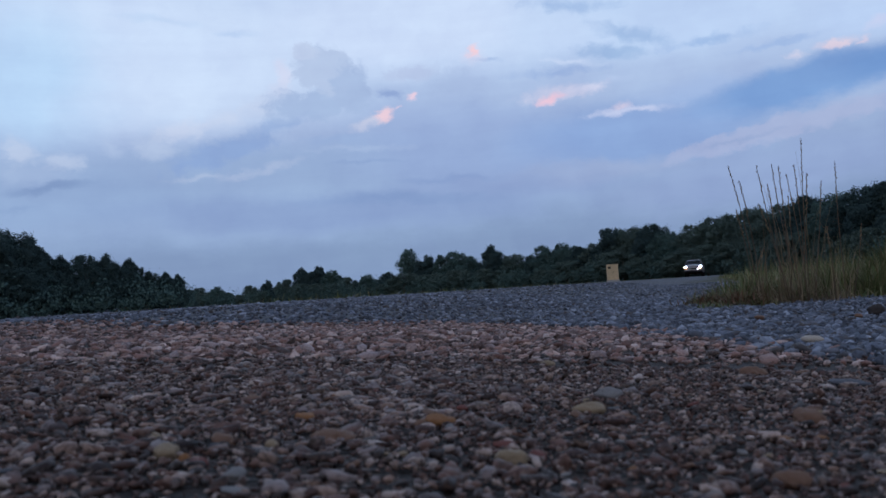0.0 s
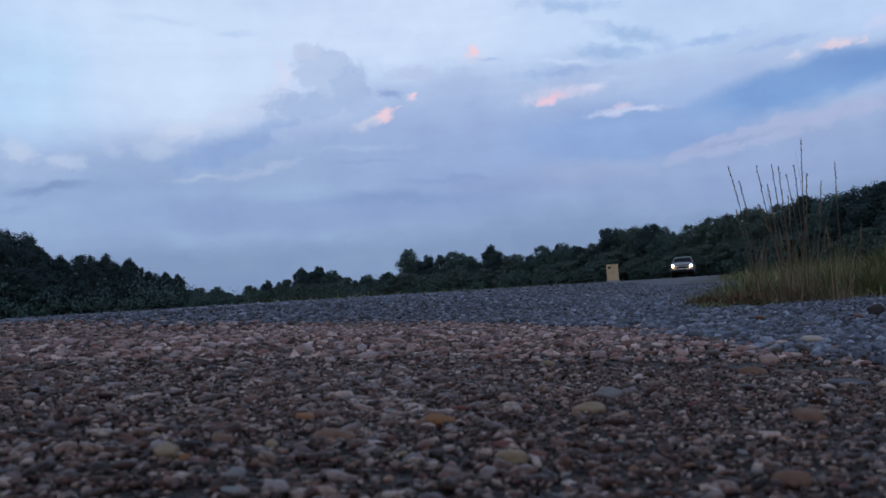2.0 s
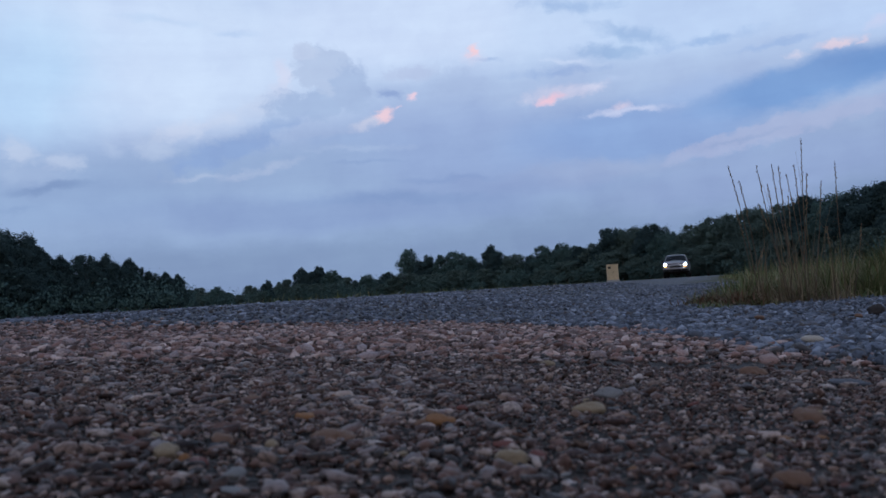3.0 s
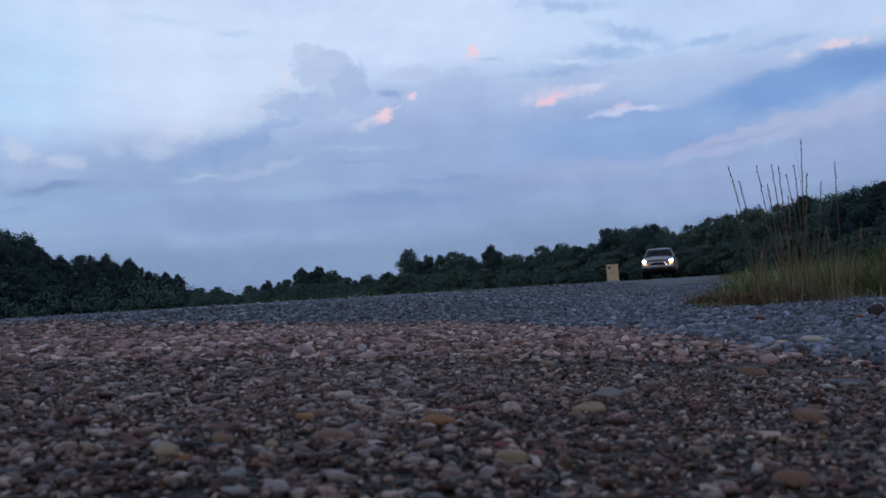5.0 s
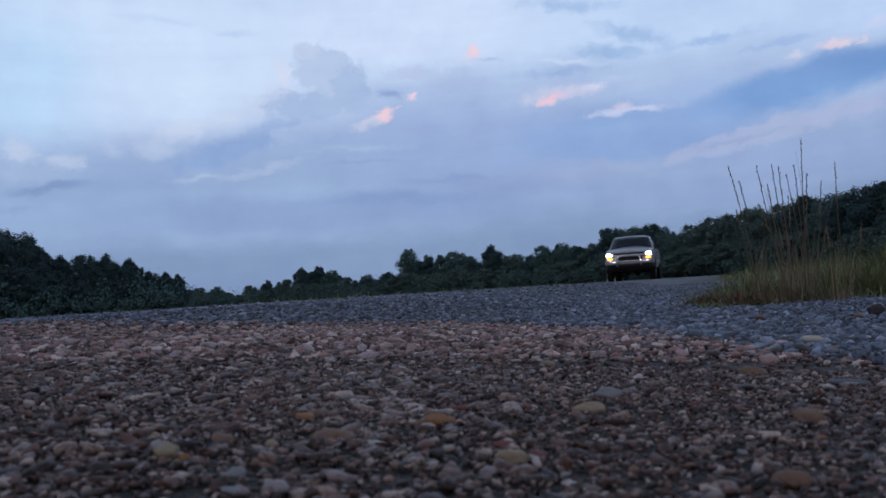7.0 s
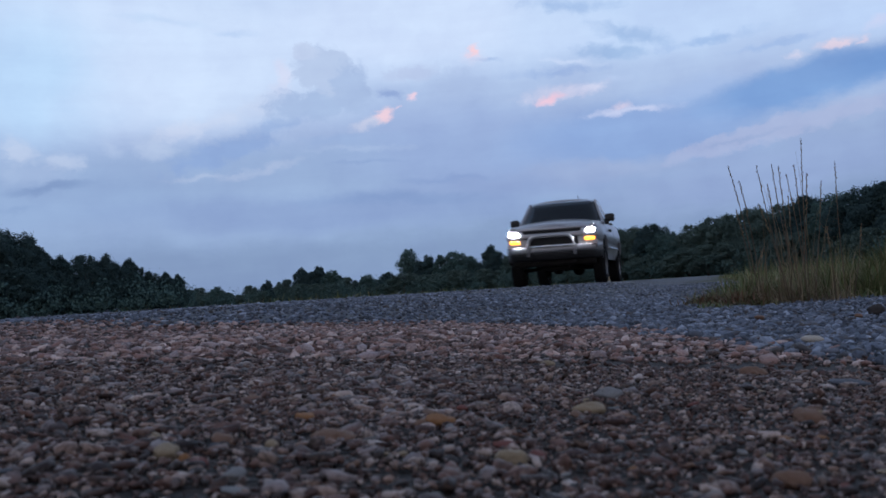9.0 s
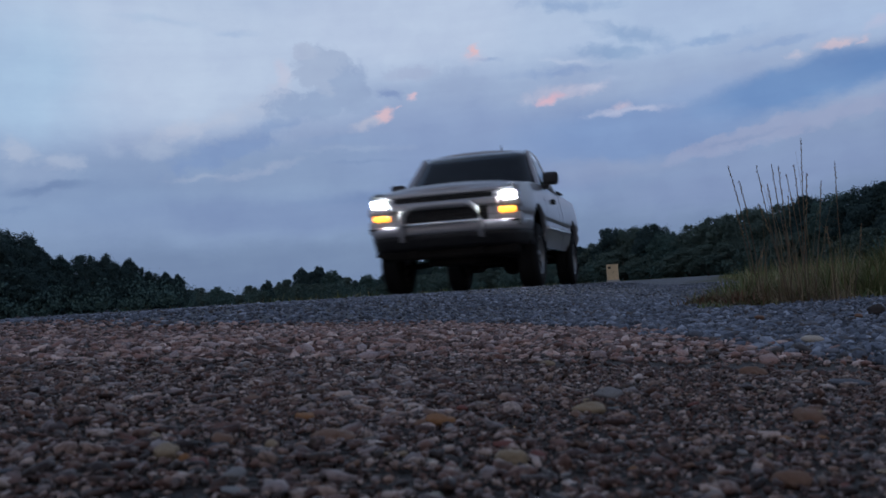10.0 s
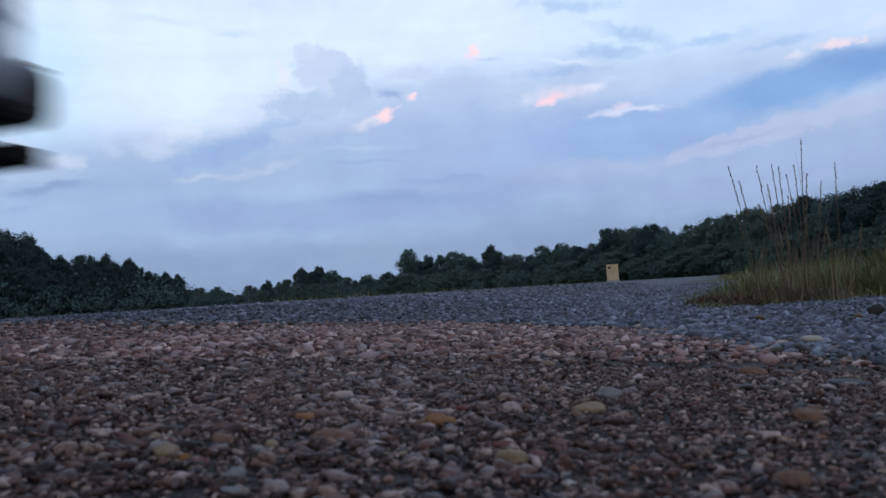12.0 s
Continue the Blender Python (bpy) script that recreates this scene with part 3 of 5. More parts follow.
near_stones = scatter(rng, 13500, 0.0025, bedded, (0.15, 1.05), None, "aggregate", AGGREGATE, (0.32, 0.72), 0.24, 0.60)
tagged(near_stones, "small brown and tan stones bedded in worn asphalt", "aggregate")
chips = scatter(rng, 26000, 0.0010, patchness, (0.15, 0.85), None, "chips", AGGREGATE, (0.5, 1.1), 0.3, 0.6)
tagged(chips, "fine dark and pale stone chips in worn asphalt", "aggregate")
# stones farther off wear the paler copy, lightened as if by grazing light
far_stones = scatter(rng, 23000, 0.0043, bedded, (0.95, 2.7), None, "aggregate", LIT_AGGREGATE, (0.32, 0.74), 0.22, 0.60)
tagged(far_stones, "small brown stones bedded in worn asphalt, painted paler for grazing light", "aggregate")
far_chips = scatter(rng, 9000, 0.0019, patchness, (0.9, 2.5), None, "chips", LIT_AGGREGATE, (0.5, 1.1), 0.0, 0.5)
tagged(far_chips, "fine stone chips among the stones, painted paler for grazing light", "aggregate")


def on_shoulder(x, y):
    """Loose gravel lies thick on the right and thins out towards the road."""
    a, b = along(x, y)
    return (1 - patchness(x, y)) * smooth(0.55, 0.1, b) * np.clip(smooth(-0.9, -0.3, b) + smooth(3.4, 3.0, np.hypot(x, y)), 0, 1)


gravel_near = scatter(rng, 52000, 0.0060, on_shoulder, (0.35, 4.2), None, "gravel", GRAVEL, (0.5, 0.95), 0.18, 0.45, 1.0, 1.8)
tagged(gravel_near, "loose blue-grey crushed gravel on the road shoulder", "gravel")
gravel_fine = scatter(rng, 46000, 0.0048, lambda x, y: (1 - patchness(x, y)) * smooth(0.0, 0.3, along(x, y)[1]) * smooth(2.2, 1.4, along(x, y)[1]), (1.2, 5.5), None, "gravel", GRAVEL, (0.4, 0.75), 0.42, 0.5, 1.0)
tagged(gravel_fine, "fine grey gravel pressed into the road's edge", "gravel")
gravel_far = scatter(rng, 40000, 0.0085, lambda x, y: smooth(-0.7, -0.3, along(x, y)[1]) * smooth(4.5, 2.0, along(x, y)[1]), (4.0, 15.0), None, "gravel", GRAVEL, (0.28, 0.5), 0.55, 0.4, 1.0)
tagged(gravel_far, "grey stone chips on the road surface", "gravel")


# ---- trees ----
def leaf_cloud(rng, centres, radii, count, size, inner=0.70):
    """Leafy sprays as small quads that face outwards on the given clumps, most of them near the clump's skin."""
    k = rng.choice(len(centres), count, p=radii ** 2 / np.sum(radii ** 2))
    d = rng.normal(size=(count, 3))
    d /= np.linalg.norm(d, axis=1)[:, None]
    ragged = 1 + 0.20 * np.sin(6 * d[:, 0] + k) * np.sin(5 * d[:, 2] + 2 * k) + 0.14 * np.sin(15 * d[:, 1] + 3 * k) * np.sin(13 * d[:, 2] + k)
    reach = np.where(rng.random(count) < 0.10, rng.uniform(1.0, 1.22, count), rng.uniform(inner, 1.06, count))
    long = 1 + 0.35 * np.sin(np.stack([1.7 * k, 2.9 * k, 4.1 * k + 1], 1))
    at = centres[k] + d * long * (radii[k] * ragged * reach)[:, None]
    u = rng.normal(size=(count, 3))
    face = d + 0.33 * rng.normal(size=(count, 3))
    u = np.cross(u, face)
    u /= np.linalg.norm(u, axis=1)[:, None] + 1e-6
    w = np.cross(face, u)
    w /= np.linalg.norm(w, axis=1)[:, None] + 1e-6
    s = (size * rng.uniform(0.5, 1.5, count))[:, None]
    v = np.stack([at - u * s, at - w * s * 0.65, at + u * s, at + w * s * 0.65], 1).reshape(-1, 3)
    return v, np.arange(count * 4).reshape(-1, 4)


def build_tree(seed, height, spread, lean, leaf, leaves=40000, masses=9, low=0.16):
    """Tapered trunk, limbs that reach into the crown, and a crown of a few great masses set with smaller tufts."""
    rng = np.random.default_rng(seed)
    tree = new("tree")
    bm = bmesh.new()
    tube_bm([(0, 0, -0.3), (0.1 * lean, 0, height * 0.25), (0.3 * lean, 0.1, height * 0.55), (0.4 * lean, 0.1, height * 0.85)],
            [0.028 * height, 0.022 * height, 0.014 * height, 0.004 * height], 8, bm)
    centres, radii = [], []
    for k in range(masses):
        q = k * 2.4 + rng.uniform(-0.4, 0.4)
        t = (k + 0.5) / masses
        z = height * (low + (0.83 - low) * t)
        ring = spread * math.sqrt(max(0.04, 1 - (abs(t - 0.40) / 0.62) ** 2.2)) * rng.uniform(0.35, 0.75)
        r = height * rng.uniform(0.125, 0.19) * (1.0 if t < 0.8 else 0.78)
        c = np.array((0.4 * lean * t + ring * math.cos(q), 0.1 + ring * math.sin(q), min(z, height * 0.98 - r)))
        centres.append(c)
        radii.append(r)
        tube_bm([(0.2 * lean, 0.05, max(z - 0.2 * height, 0.15 * height)), (c[0] * 0.5, c[1] * 0.5, z - 0.07 * height), tuple(c)], [0.010 * height, 0.006 * height, 0.002 * height], 5, bm)
        for j in range(9):   # tufts that break the mass's outline
            d = rng.normal(size=3) + (0, 0, 0.6)
            d /= np.linalg.norm(d)
            centres.append(c + d * r * rng.uniform(0.70, 1.15))
            radii.append(r * rng.uniform(0.20, 0.44))
    part("trunk", bm, BARK, tree, smooth=True)
    v, f = leaf_cloud(rng, np.array(centres), np.array(radii), leaves, 0.0105 * height)
    heap("crown", v, f, leaf, tree, smooth=False)
    return tree


MODELS = [build_tree(11, 10, 3.6, 0.5, HAZED_LEAVES[0], masses=11), build_tree(12, 10, 4.4, -0.4, HAZED_LEAVES[1], masses=13), build_tree(13, 10, 3.0, 0.2, HAZED_LEAVES[0], masses=9),
          build_tree(14, 10, 4.8, 0.6, HAZED_LEAVES[2], masses=14), build_tree(15, 10, 2.0, -0.3, HAZED_LEAVES[1], 9000, 6, 0.45)]
tree_rng = random.Random(5)
used = set()


def plant(az, dist, height, kind=None, wide=1.3):
    """A tree of that height, at an azimuth in degrees to the right of the view's middle."""
    k = tree_rng.randrange(4) if kind is None else kind
    x, y = dist * math.sin(radians(az)), dist * math.cos(radians(az))
    s = height / 10
    m = Matrix.Translation((x, y, float(land(x, y)))) @ Matrix.Rotation(tree_rng.uniform(0, 6.28), 4, "Z") @ Matrix.Diagonal((s * wide, s * wide, s, 1))
    if k in used:
        ob = copy_thing(MODELS[k], Matrix.Identity(4))
    else:
        ob = MODELS[k]
        used.add(k)
    ob.matrix_basis = m
    label = ("dark green broadleaf tree in the dusk treeline", "leafy deciduous tree with a wide rounded crown", "tall narrow dark green tree at the field's edge",
             "broad olive-green tree with spreading crown", "slender tree with a thin open crown")[k]
    return tagged(ob, label, "tree", "trees of the far treeline")


# three stands of trees: (azimuth, distance, height), highest at both ends of the view
NEAR_WOOD = ((-28.1, 120, 10.6), (-27.1, 121, 10.4), (-25.9, 122, 10.7), (-24.8, 122, 10.0), (-23.9, 124, 8.3), (-22.9, 125, 7.4), (-21.6, 126, 7.6), (-20.5, 127, 7.5),
             (-19.1, 129, 6.9), (-18.1, 130, 5.3), (-17.2, 131, 5.0), (-16.4, 132, 4.7))
FAR_WOOD = ((-15.8, 205, 4.0), (-15.3, 300, 6.5), (-14.2, 310, 6.6), (-13.4, 315, 4.5), (-12.2, 290, 6.1), (-11.1, 284, 6.9), (-10.0, 278, 7.1), (-8.9, 266, 9.4), (-8.0, 262, 9.5),
            (-7.1, 256, 8.2), (-6.2, 250, 6.1), (-4.9, 246, 6.2), (-3.6, 242, 6.4), (-2.2, 233, 11.9), (-1.1, 230, 9.5), (0.2, 226, 10.3), (1.4, 222, 9.5),
            (3.0, 217, 10.5), (4.3, 213, 8.3), (5.5, 209, 7.3), (6.6, 205, 9.4))
HILL_WOOD = ((7.7, 202, 9.5), (8.7, 198, 8.2), (9.6, 195, 9.0), (10.7, 192, 11.4), (11.8, 188, 11.4), (13.0, 182, 11.0), (13.9, 177, 9.1), (14.8, 172, 8.4),
             (15.6, 168, 9.8), (16.8, 163, 10.5), (18.0, 159, 10.7), (19.3, 155, 11.0), (20.7, 150, 11.0), (22.2, 145, 11.1), (23.5, 140, 11.0), (24.9, 135, 10.9),
             (26.1, 131, 10.9), (27.2, 130, 10.9), (28.6, 130, 10.9))
SKYLINE = NEAR_WOOD + FAR_WOOD + HILL_WOOD
for k, (az, dist, height) in enumerate(SKYLINE):
    slim = -2.6 < az < -1.8
    close = dist < 134 and az < 0
    # nearer stand takes the darker leaves, the hill mostly the more hazed ones
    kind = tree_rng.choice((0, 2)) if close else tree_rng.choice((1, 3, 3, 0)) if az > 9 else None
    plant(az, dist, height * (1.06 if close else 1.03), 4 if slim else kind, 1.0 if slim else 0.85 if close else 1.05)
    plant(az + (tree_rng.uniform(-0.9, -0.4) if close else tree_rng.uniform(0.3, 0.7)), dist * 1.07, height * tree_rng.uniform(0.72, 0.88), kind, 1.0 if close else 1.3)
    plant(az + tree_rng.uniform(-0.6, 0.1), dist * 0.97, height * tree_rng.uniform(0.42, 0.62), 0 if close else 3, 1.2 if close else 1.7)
# treeline added unseen round both sides; the right-hand trees darken the truck's reflections
for k in range(12):
    plant(30.5 + 4.4 * k, 96 - 3.2 * k, tree_rng.uniform(11.5, 13.5))
    plant(32.6 + 4.4 * k, 102 - 3.2 * k, tree_rng.uniform(11.5, 14.0))
for k in range(9):
    plant(-30 - 3.4 * k, 116, tree_rng.uniform(10.0, 12.0))


def build_undergrowth():
    rng = np.random.default_rng(21)
    az = np.radians(rng.uniform(-30, 31, 900))
    base = np.interp(np.degrees(az), [row[0] for row in SKYLINE], [row[1] for row in SKYLINE])
    d = base * rng.uniform(0.93, 1.03, 900)
    r = rng.uniform(0.9, 2.6, 900)
    c = np.stack([d * np.sin(az), d * np.cos(az), r * rng.uniform(0.1, 1.2, 900)], 1)
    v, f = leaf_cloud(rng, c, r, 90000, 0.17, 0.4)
    tagged(heap("undergrowth", v, f, HAZED_LEAVES[1], smooth=False), "dense dark bushes under the treeline", "bushes", kind="stuff")


build_undergrowth()


# ---- roadside grass ----
def tuft(x, y):
    """Taller in tufts and away from the gravel's edge."""
    a, b = along(x, y)
    wave = 0.5 + 0.5 * np.sin(7.3 * x + 2.1 * np.sin(5.2 * y)) * np.sin(6.1 * y + 1.7 * np.sin(8.4 * x))
    ragged = 2.8 + 0.3 * np.sin(9 * b) + 0.15 * np.sin(23 * b + 1)
    return (0.10 + 0.90 * smooth(0.05, -1.1, b)) * (0.35 + 0.95 * wave) * (0.2 + 0.8 * smooth(ragged, ragged + 0.7, a))


def blades(rng, x, y, length, width, lean, mat, name, label, category, grow=tuft):
    """Curved grass blades, each a tapering strip."""
    n = len(x)
    q = rng.uniform(0, 2 * np.pi, n)
    ln = length * rng.uniform(0.35, 1.25, n) * grow(x, y)
    bend = lean * rng.uniform(0.1, 1.4, n) * ln
    side = np.stack([-np.sin(q), np.cos(q)], 1)
    pts = []
    z = land(x, y)
    for t, w in ((0, 1.0), (0.35, 0.9), (0.7, 0.6), (1.0, 0.12)):
        cx, cy = x + np.cos(q) * bend * t ** 2, y + np.sin(q) * bend * t ** 2
        cz = z - 0.01 + ln * (t - 0.25 * (bend / ln) * t ** 2)
        for s in (-1, 1):
            pts.append(np.stack([cx + s * width * w * side[:, 0], cy + s * width * w * side[:, 1], cz], 1))
    v = np.stack(pts, 1)
    f = np.array([(0, 1, 3, 2), (2, 3, 5, 4), (4, 5, 7, 6)])[None] + (np.arange(n) * 8)[:, None, None]
    return tagged(heap(name, v.reshape(-1, 3), f.reshape(-1, 4), mat, smooth=True), label, category, kind="stuff")


def verge_points(rng, n, a0, a1, b0, b1):
    a = a0 * (a1 / a0) ** rng.uniform(0, 1, n)
    b = rng.uniform(b0, b1, n) * (0.4 + 0.6 * np.minimum(a / 5, 3)) - 2.9e-4 * a ** 2
    return a * ST - b * CT, a * CT + b * ST


def clump(rng, n, x, y, sx, sy, tufts=14):
    """Blade roots gathered in small tufts about a place."""
    tx, ty = x + sx * np.clip(rng.normal(size=tufts), -1.5, 1.5), rng.normal(y, sy, tufts)
    k = rng.integers(0, tufts, n)
    return tx[k] + rng.normal(0, 0.028, n), np.maximum(ty[k], y - 1.3 * sy) + rng.normal(0, 0.03, n)


def uneven(x, y):
    return 0.65 + 0.35 * np.sin(31 * x + 3 * np.sin(17 * y)) * np.sin(23 * y + 1.3)


def low_in_front(x, y):
    """Short where the gravel begins, taller behind."""
    return (0.30 + 0.70 * smooth(2.9, 3.6, y)) * (0.55 + 0.45 * uneven(x, y)) * (0.55 + 0.65 * smooth(1.2, 1.6, x))


grass_rng = np.random.default_rng(31)
gx, gy = verge_points(grass_rng, 14000, 3.3, 9.0, -2.8, -0.28)
blades(grass_rng, gx, gy, 0.17, 0.0019, 0.9, GRASS, "grass", "green roadside grass with dry blades", "grass", low_in_front)
gx, gy = verge_points(grass_rng, 12000, 8.0, 60.0, -2.4, -0.30)
blades(grass_rng, gx, gy, 0.16, 0.005, 0.6, GRASS, "grass", "green verge grass along the road edge", "grass")
gx, gy = clump(grass_rng, 2300, 1.12, 3.30, 0.08, 0.10, 22)
blades(grass_rng, gx, gy, 0.13, 0.0016, 0.8, GRASS, "grass_tuft", "low fresh green grass tuft at the gravel's edge", "grass", uneven)
gx, gy = clump(grass_rng, 3600, 1.66, 3.40, 0.17, 0.14, 34)
blades(grass_rng, gx, gy, 0.24, 0.0017, 0.6, GRASS, "grass_tuft", "taller green grass tuft in the verge", "grass", uneven)
gx, gy = clump(grass_rng, 110, 1.18, 3.05, 0.080, 0.08, 18)
blades(grass_rng, gx, gy, 0.33, 0.0011, 0.75, STRAW, "dry_tuft", "dense tuft of dry brown grass stems", "grass", uneven)
gx, gy = clump(grass_rng, 40, 1.19, 3.05, 0.07, 0.06, 14)
blades(grass_rng, gx, gy, 0.46, 0.0010, 0.22, STRAW, "dry_tuft", "tall thin dry stems in the brown tuft", "grass", uneven)
gx, gy = clump(grass_rng, 80, 1.55, 3.25, 0.16, 0.12, 20)
blades(grass_rng, gx, gy, 0.32, 0.0009, 0.35, STRAW, "dry_grass", "thin dry straw-coloured grass stems", "grass", uneven)
gx, gy = clump(grass_rng, 380, 1.19, 3.06, 0.12, 0.06, 30)
blades(grass_rng, gx, gy, 0.12, 0.0013, 1.1, STRAW, "dry_grass", "matted dry grass at the tuft's foot", "grass", uneven)
gx, gy = clump(grass_rng, 1700, 0.97, 3.12, 0.06, 0.12, 22)
blades(grass_rng, gx, gy, 0.070, 0.0024, 1.2, RUSTWEED, "low_weeds", "low reddish-brown weeds at the gravel's edge", "weeds", uneven)
gx, gy = clump(grass_rng, 900, 0.97, 2.95, 0.08, 0.05, 18)
blades(grass_rng, gx, gy, 0.045, 0.0022, 1.2, GRASS, "low_weeds", "low green weeds at the gravel's edge", "weeds", uneven)
# rough grass on the field's side of the road, under the trees
fa = 16.0 * (170.0 / 16.0) ** grass_rng.uniform(0, 1, 16000)
fb = 8.2 + 6.0 * grass_rng.random(16000) ** 1.5 - 2.9e-4 * fa ** 2
blades(grass_rng, fa * ST - fb * CT, fa * CT + fb * ST, 0.32, 0.014, 0.6, GRASS, "field_grass", "rough green grass between the road and the trees", "grass", uneven)


def build_stalk(base, tip, bow, seeds):
    """A dry stalk with a narrow seed head."""
    base, tip = Vector(base), Vector(tip)
    stalk = new("grass_stalk")
    stalk.location = base
    d = tip - base
    pts = [d * t + Vector((bow * math.sin(math.pi * t), 0, 0)) for t in (0, 0.2, 0.4, 0.6, 0.8, 1.0)]
    pts[0].z -= 0.02
    part("stem", tube_bm(pts, [0.0017, 0.0016, 0.0014, 0.0012, 0.0010, 0.0007], 5), STRAW, stalk, smooth=True)
    rng = np.random.default_rng(int(abs(base.x * 1e4 + tip.z * 1e3)))
    bm = bmesh.new()
    for k in range(seeds):
        t = 0.72 + 0.28 * k / seeds
        p = d * t + Vector((bow * math.sin(math.pi * t), 0, 0)) + Vector(rng.normal(0, 0.0015, 3))
        bmesh.ops.create_icosphere(bm, subdivisions=1, radius=1.0, matrix=Matrix.LocRotScale(p, Euler(rng.uniform(-0.6, 0.6, 3)), (0.0016, 0.0016, 0.0046)))
    part("seed_head", bm, STRAW, stalk, "dark narrow seed head")
    return tagged(stalk, "tall dry grass stalk with a narrow seed head", "grass stalk", "tall stalks in the verge grass")


TALL = (
    ((1.036, 2.998), (0.964, 2.998, 0.371), 0.010),
    ((1.062, 3.047), (1.014, 3.047, 0.323), 0.008),
    ((1.150, 3.019), (1.065, 3.019, 0.368), -0.006),
    ((1.134, 3.057), (1.112, 3.057, 0.308), 0.006),
    ((1.199, 3.060), (1.131, 3.060, 0.373), -0.008),
    ((1.131, 2.970), (1.120, 2.970, 0.357), 0.004),
    ((1.183, 2.962), (1.141, 2.962, 0.327), 0.006),
    ((1.232, 3.094), (1.221, 3.094, 0.373), 0.004),
    ((1.202, 3.001), (1.214, 3.001, 0.447), -0.004),
)
SHORT = (
    ((1.160, 2.997), (1.222, 2.997, 0.330), 0.012),
    ((1.262, 3.119), (1.320, 3.119, 0.313), 0.006),
    ((1.341, 3.035), (1.336, 3.035, 0.367), -0.006),
    ((1.055, 3.094), (1.010, 3.094, 0.231), 0.008),
    ((1.145, 3.036), (1.069, 3.036, 0.241), 0.010),
    ((1.208, 3.062), (1.181, 3.062, 0.266), -0.010),
    ((1.282, 2.984), (1.268, 2.984, 0.149), 0.004),
    ((1.372, 3.062), (1.420, 3.062, 0.155), 0.006),
    ((1.006, 3.099), (1.098, 3.099, 0.090), 0.004),
)
for (bx, by), tip, bow in TALL + SHORT:
    build_stalk((bx, by, float(land(bx, by))), tip, bow, 22)


# ---- utility cabinet by the far side of the road ----
def build_cabinet():
    root = new("utility_cabinet")
    part("plinth", box_bm(-0.52, 0.52, -0.42, 0.42, -0.3, 0.08, 0.02), material("concrete", [(0.30, 0.29, 0.27), (0.38, 0.37, 0.35)], 8, 0.9, bump=0.3, bump_scale=60), root)
    part("body", box_bm(-0.46, 0.46, -0.36, 0.36, 0.08, 1.28, 0.02), CABINET, root)
    part("lid", box_bm(-0.50, 0.50, -0.40, 0.40, 1.28, 1.34, 0.02), CABINET, root)
    for s in (-1, 1):
        door = part("door", box_bm(s * 0.23 - 0.21, s * 0.23 + 0.21, -0.385, -0.36, 0.14, 1.22, 0.008), CABINET, root)
        part("handle", box_bm(s * 0.05 - 0.012, s * 0.05 + 0.012, -0.41, -0.385, 0.62, 0.76, 0.005), BLACK, door)
    part("notice", box_bm(-0.36, -0.14, -0.389, -0.385, 0.98, 1.16), BLACK, root, "small dark notice plate")
    az, d = 0.1834, 75.0
    x, y = d * math.sin(az), d * math.cos(az)
    root.matrix_basis = pose(x, y, float(land(x, y)) + 0.12, 0, 0, -8)
    tagged(root, "tan metal utility cabinet beside the road", "utility cabinet")


build_cabinet()


# ---- pickup truck (its own space: y forward, x to its right, front axle over the origin) ----
WHEELBASE, TYRE, TRACK = 3.07, 0.385, 0.855
NOSE, TAIL = 0.86, -4.10


def side_x(y, z):
    """Half the body's width at a height and a place along it."""
    w = 0.985 - 0.085 * max(0.0, (z - 0.86) / 0.5) ** 1.7 - 0.085 * max(0.0, (0.74 - z) / 0.29) ** 1.3
    if z < 0.862:   # the side steps in under the crease and swells out again to the moulding
        w -= 0.011 * min(1.0, (0.862 - z) / 0.012) * max(0.0, min(1.0, (z - 0.74) / 0.10))
    w -= 0.11 * max(0.0, (y - 0.15) / 0.75) ** 2.2
    w -= 0.13 * max(0.0, (-3.6 - y) / 0.5) ** 2
    swell = max(abs(math.hypot(y, z - 0.40) - 0.0), 0.0), abs(math.hypot(y + WHEELBASE, z - 0.40))
    for r in swell:
        if 0.42 < r < 0.60:
            w += 0.018 * (1 - (r - 0.42) / 0.18)
    return w


def top_z(y):
    if y > -0.50:
        return 1.300 - 0.115 * ((y + 0.50) / 1.36) ** 1.5
    if y > -1.99:
        return 1.295
    return 1.315 - 0.02 * (-2.0 - y) / 2.1


def low_z(y):
    z = 0.49
    for c, r in ((0.0, 0.50), (-WHEELBASE, 0.435)):
        if abs(y - c) < r:
            z = max(z, (0.50 if c == 0.0 else 0.54) + math.sqrt(max(r * r - (y - c) ** 2, 0)))
    if y > 0.46:
        z = max(z, 0.70)
    if y < -3.55:
        z = max(z, 0.60 + 0.08 * (-3.55 - y))
    return z


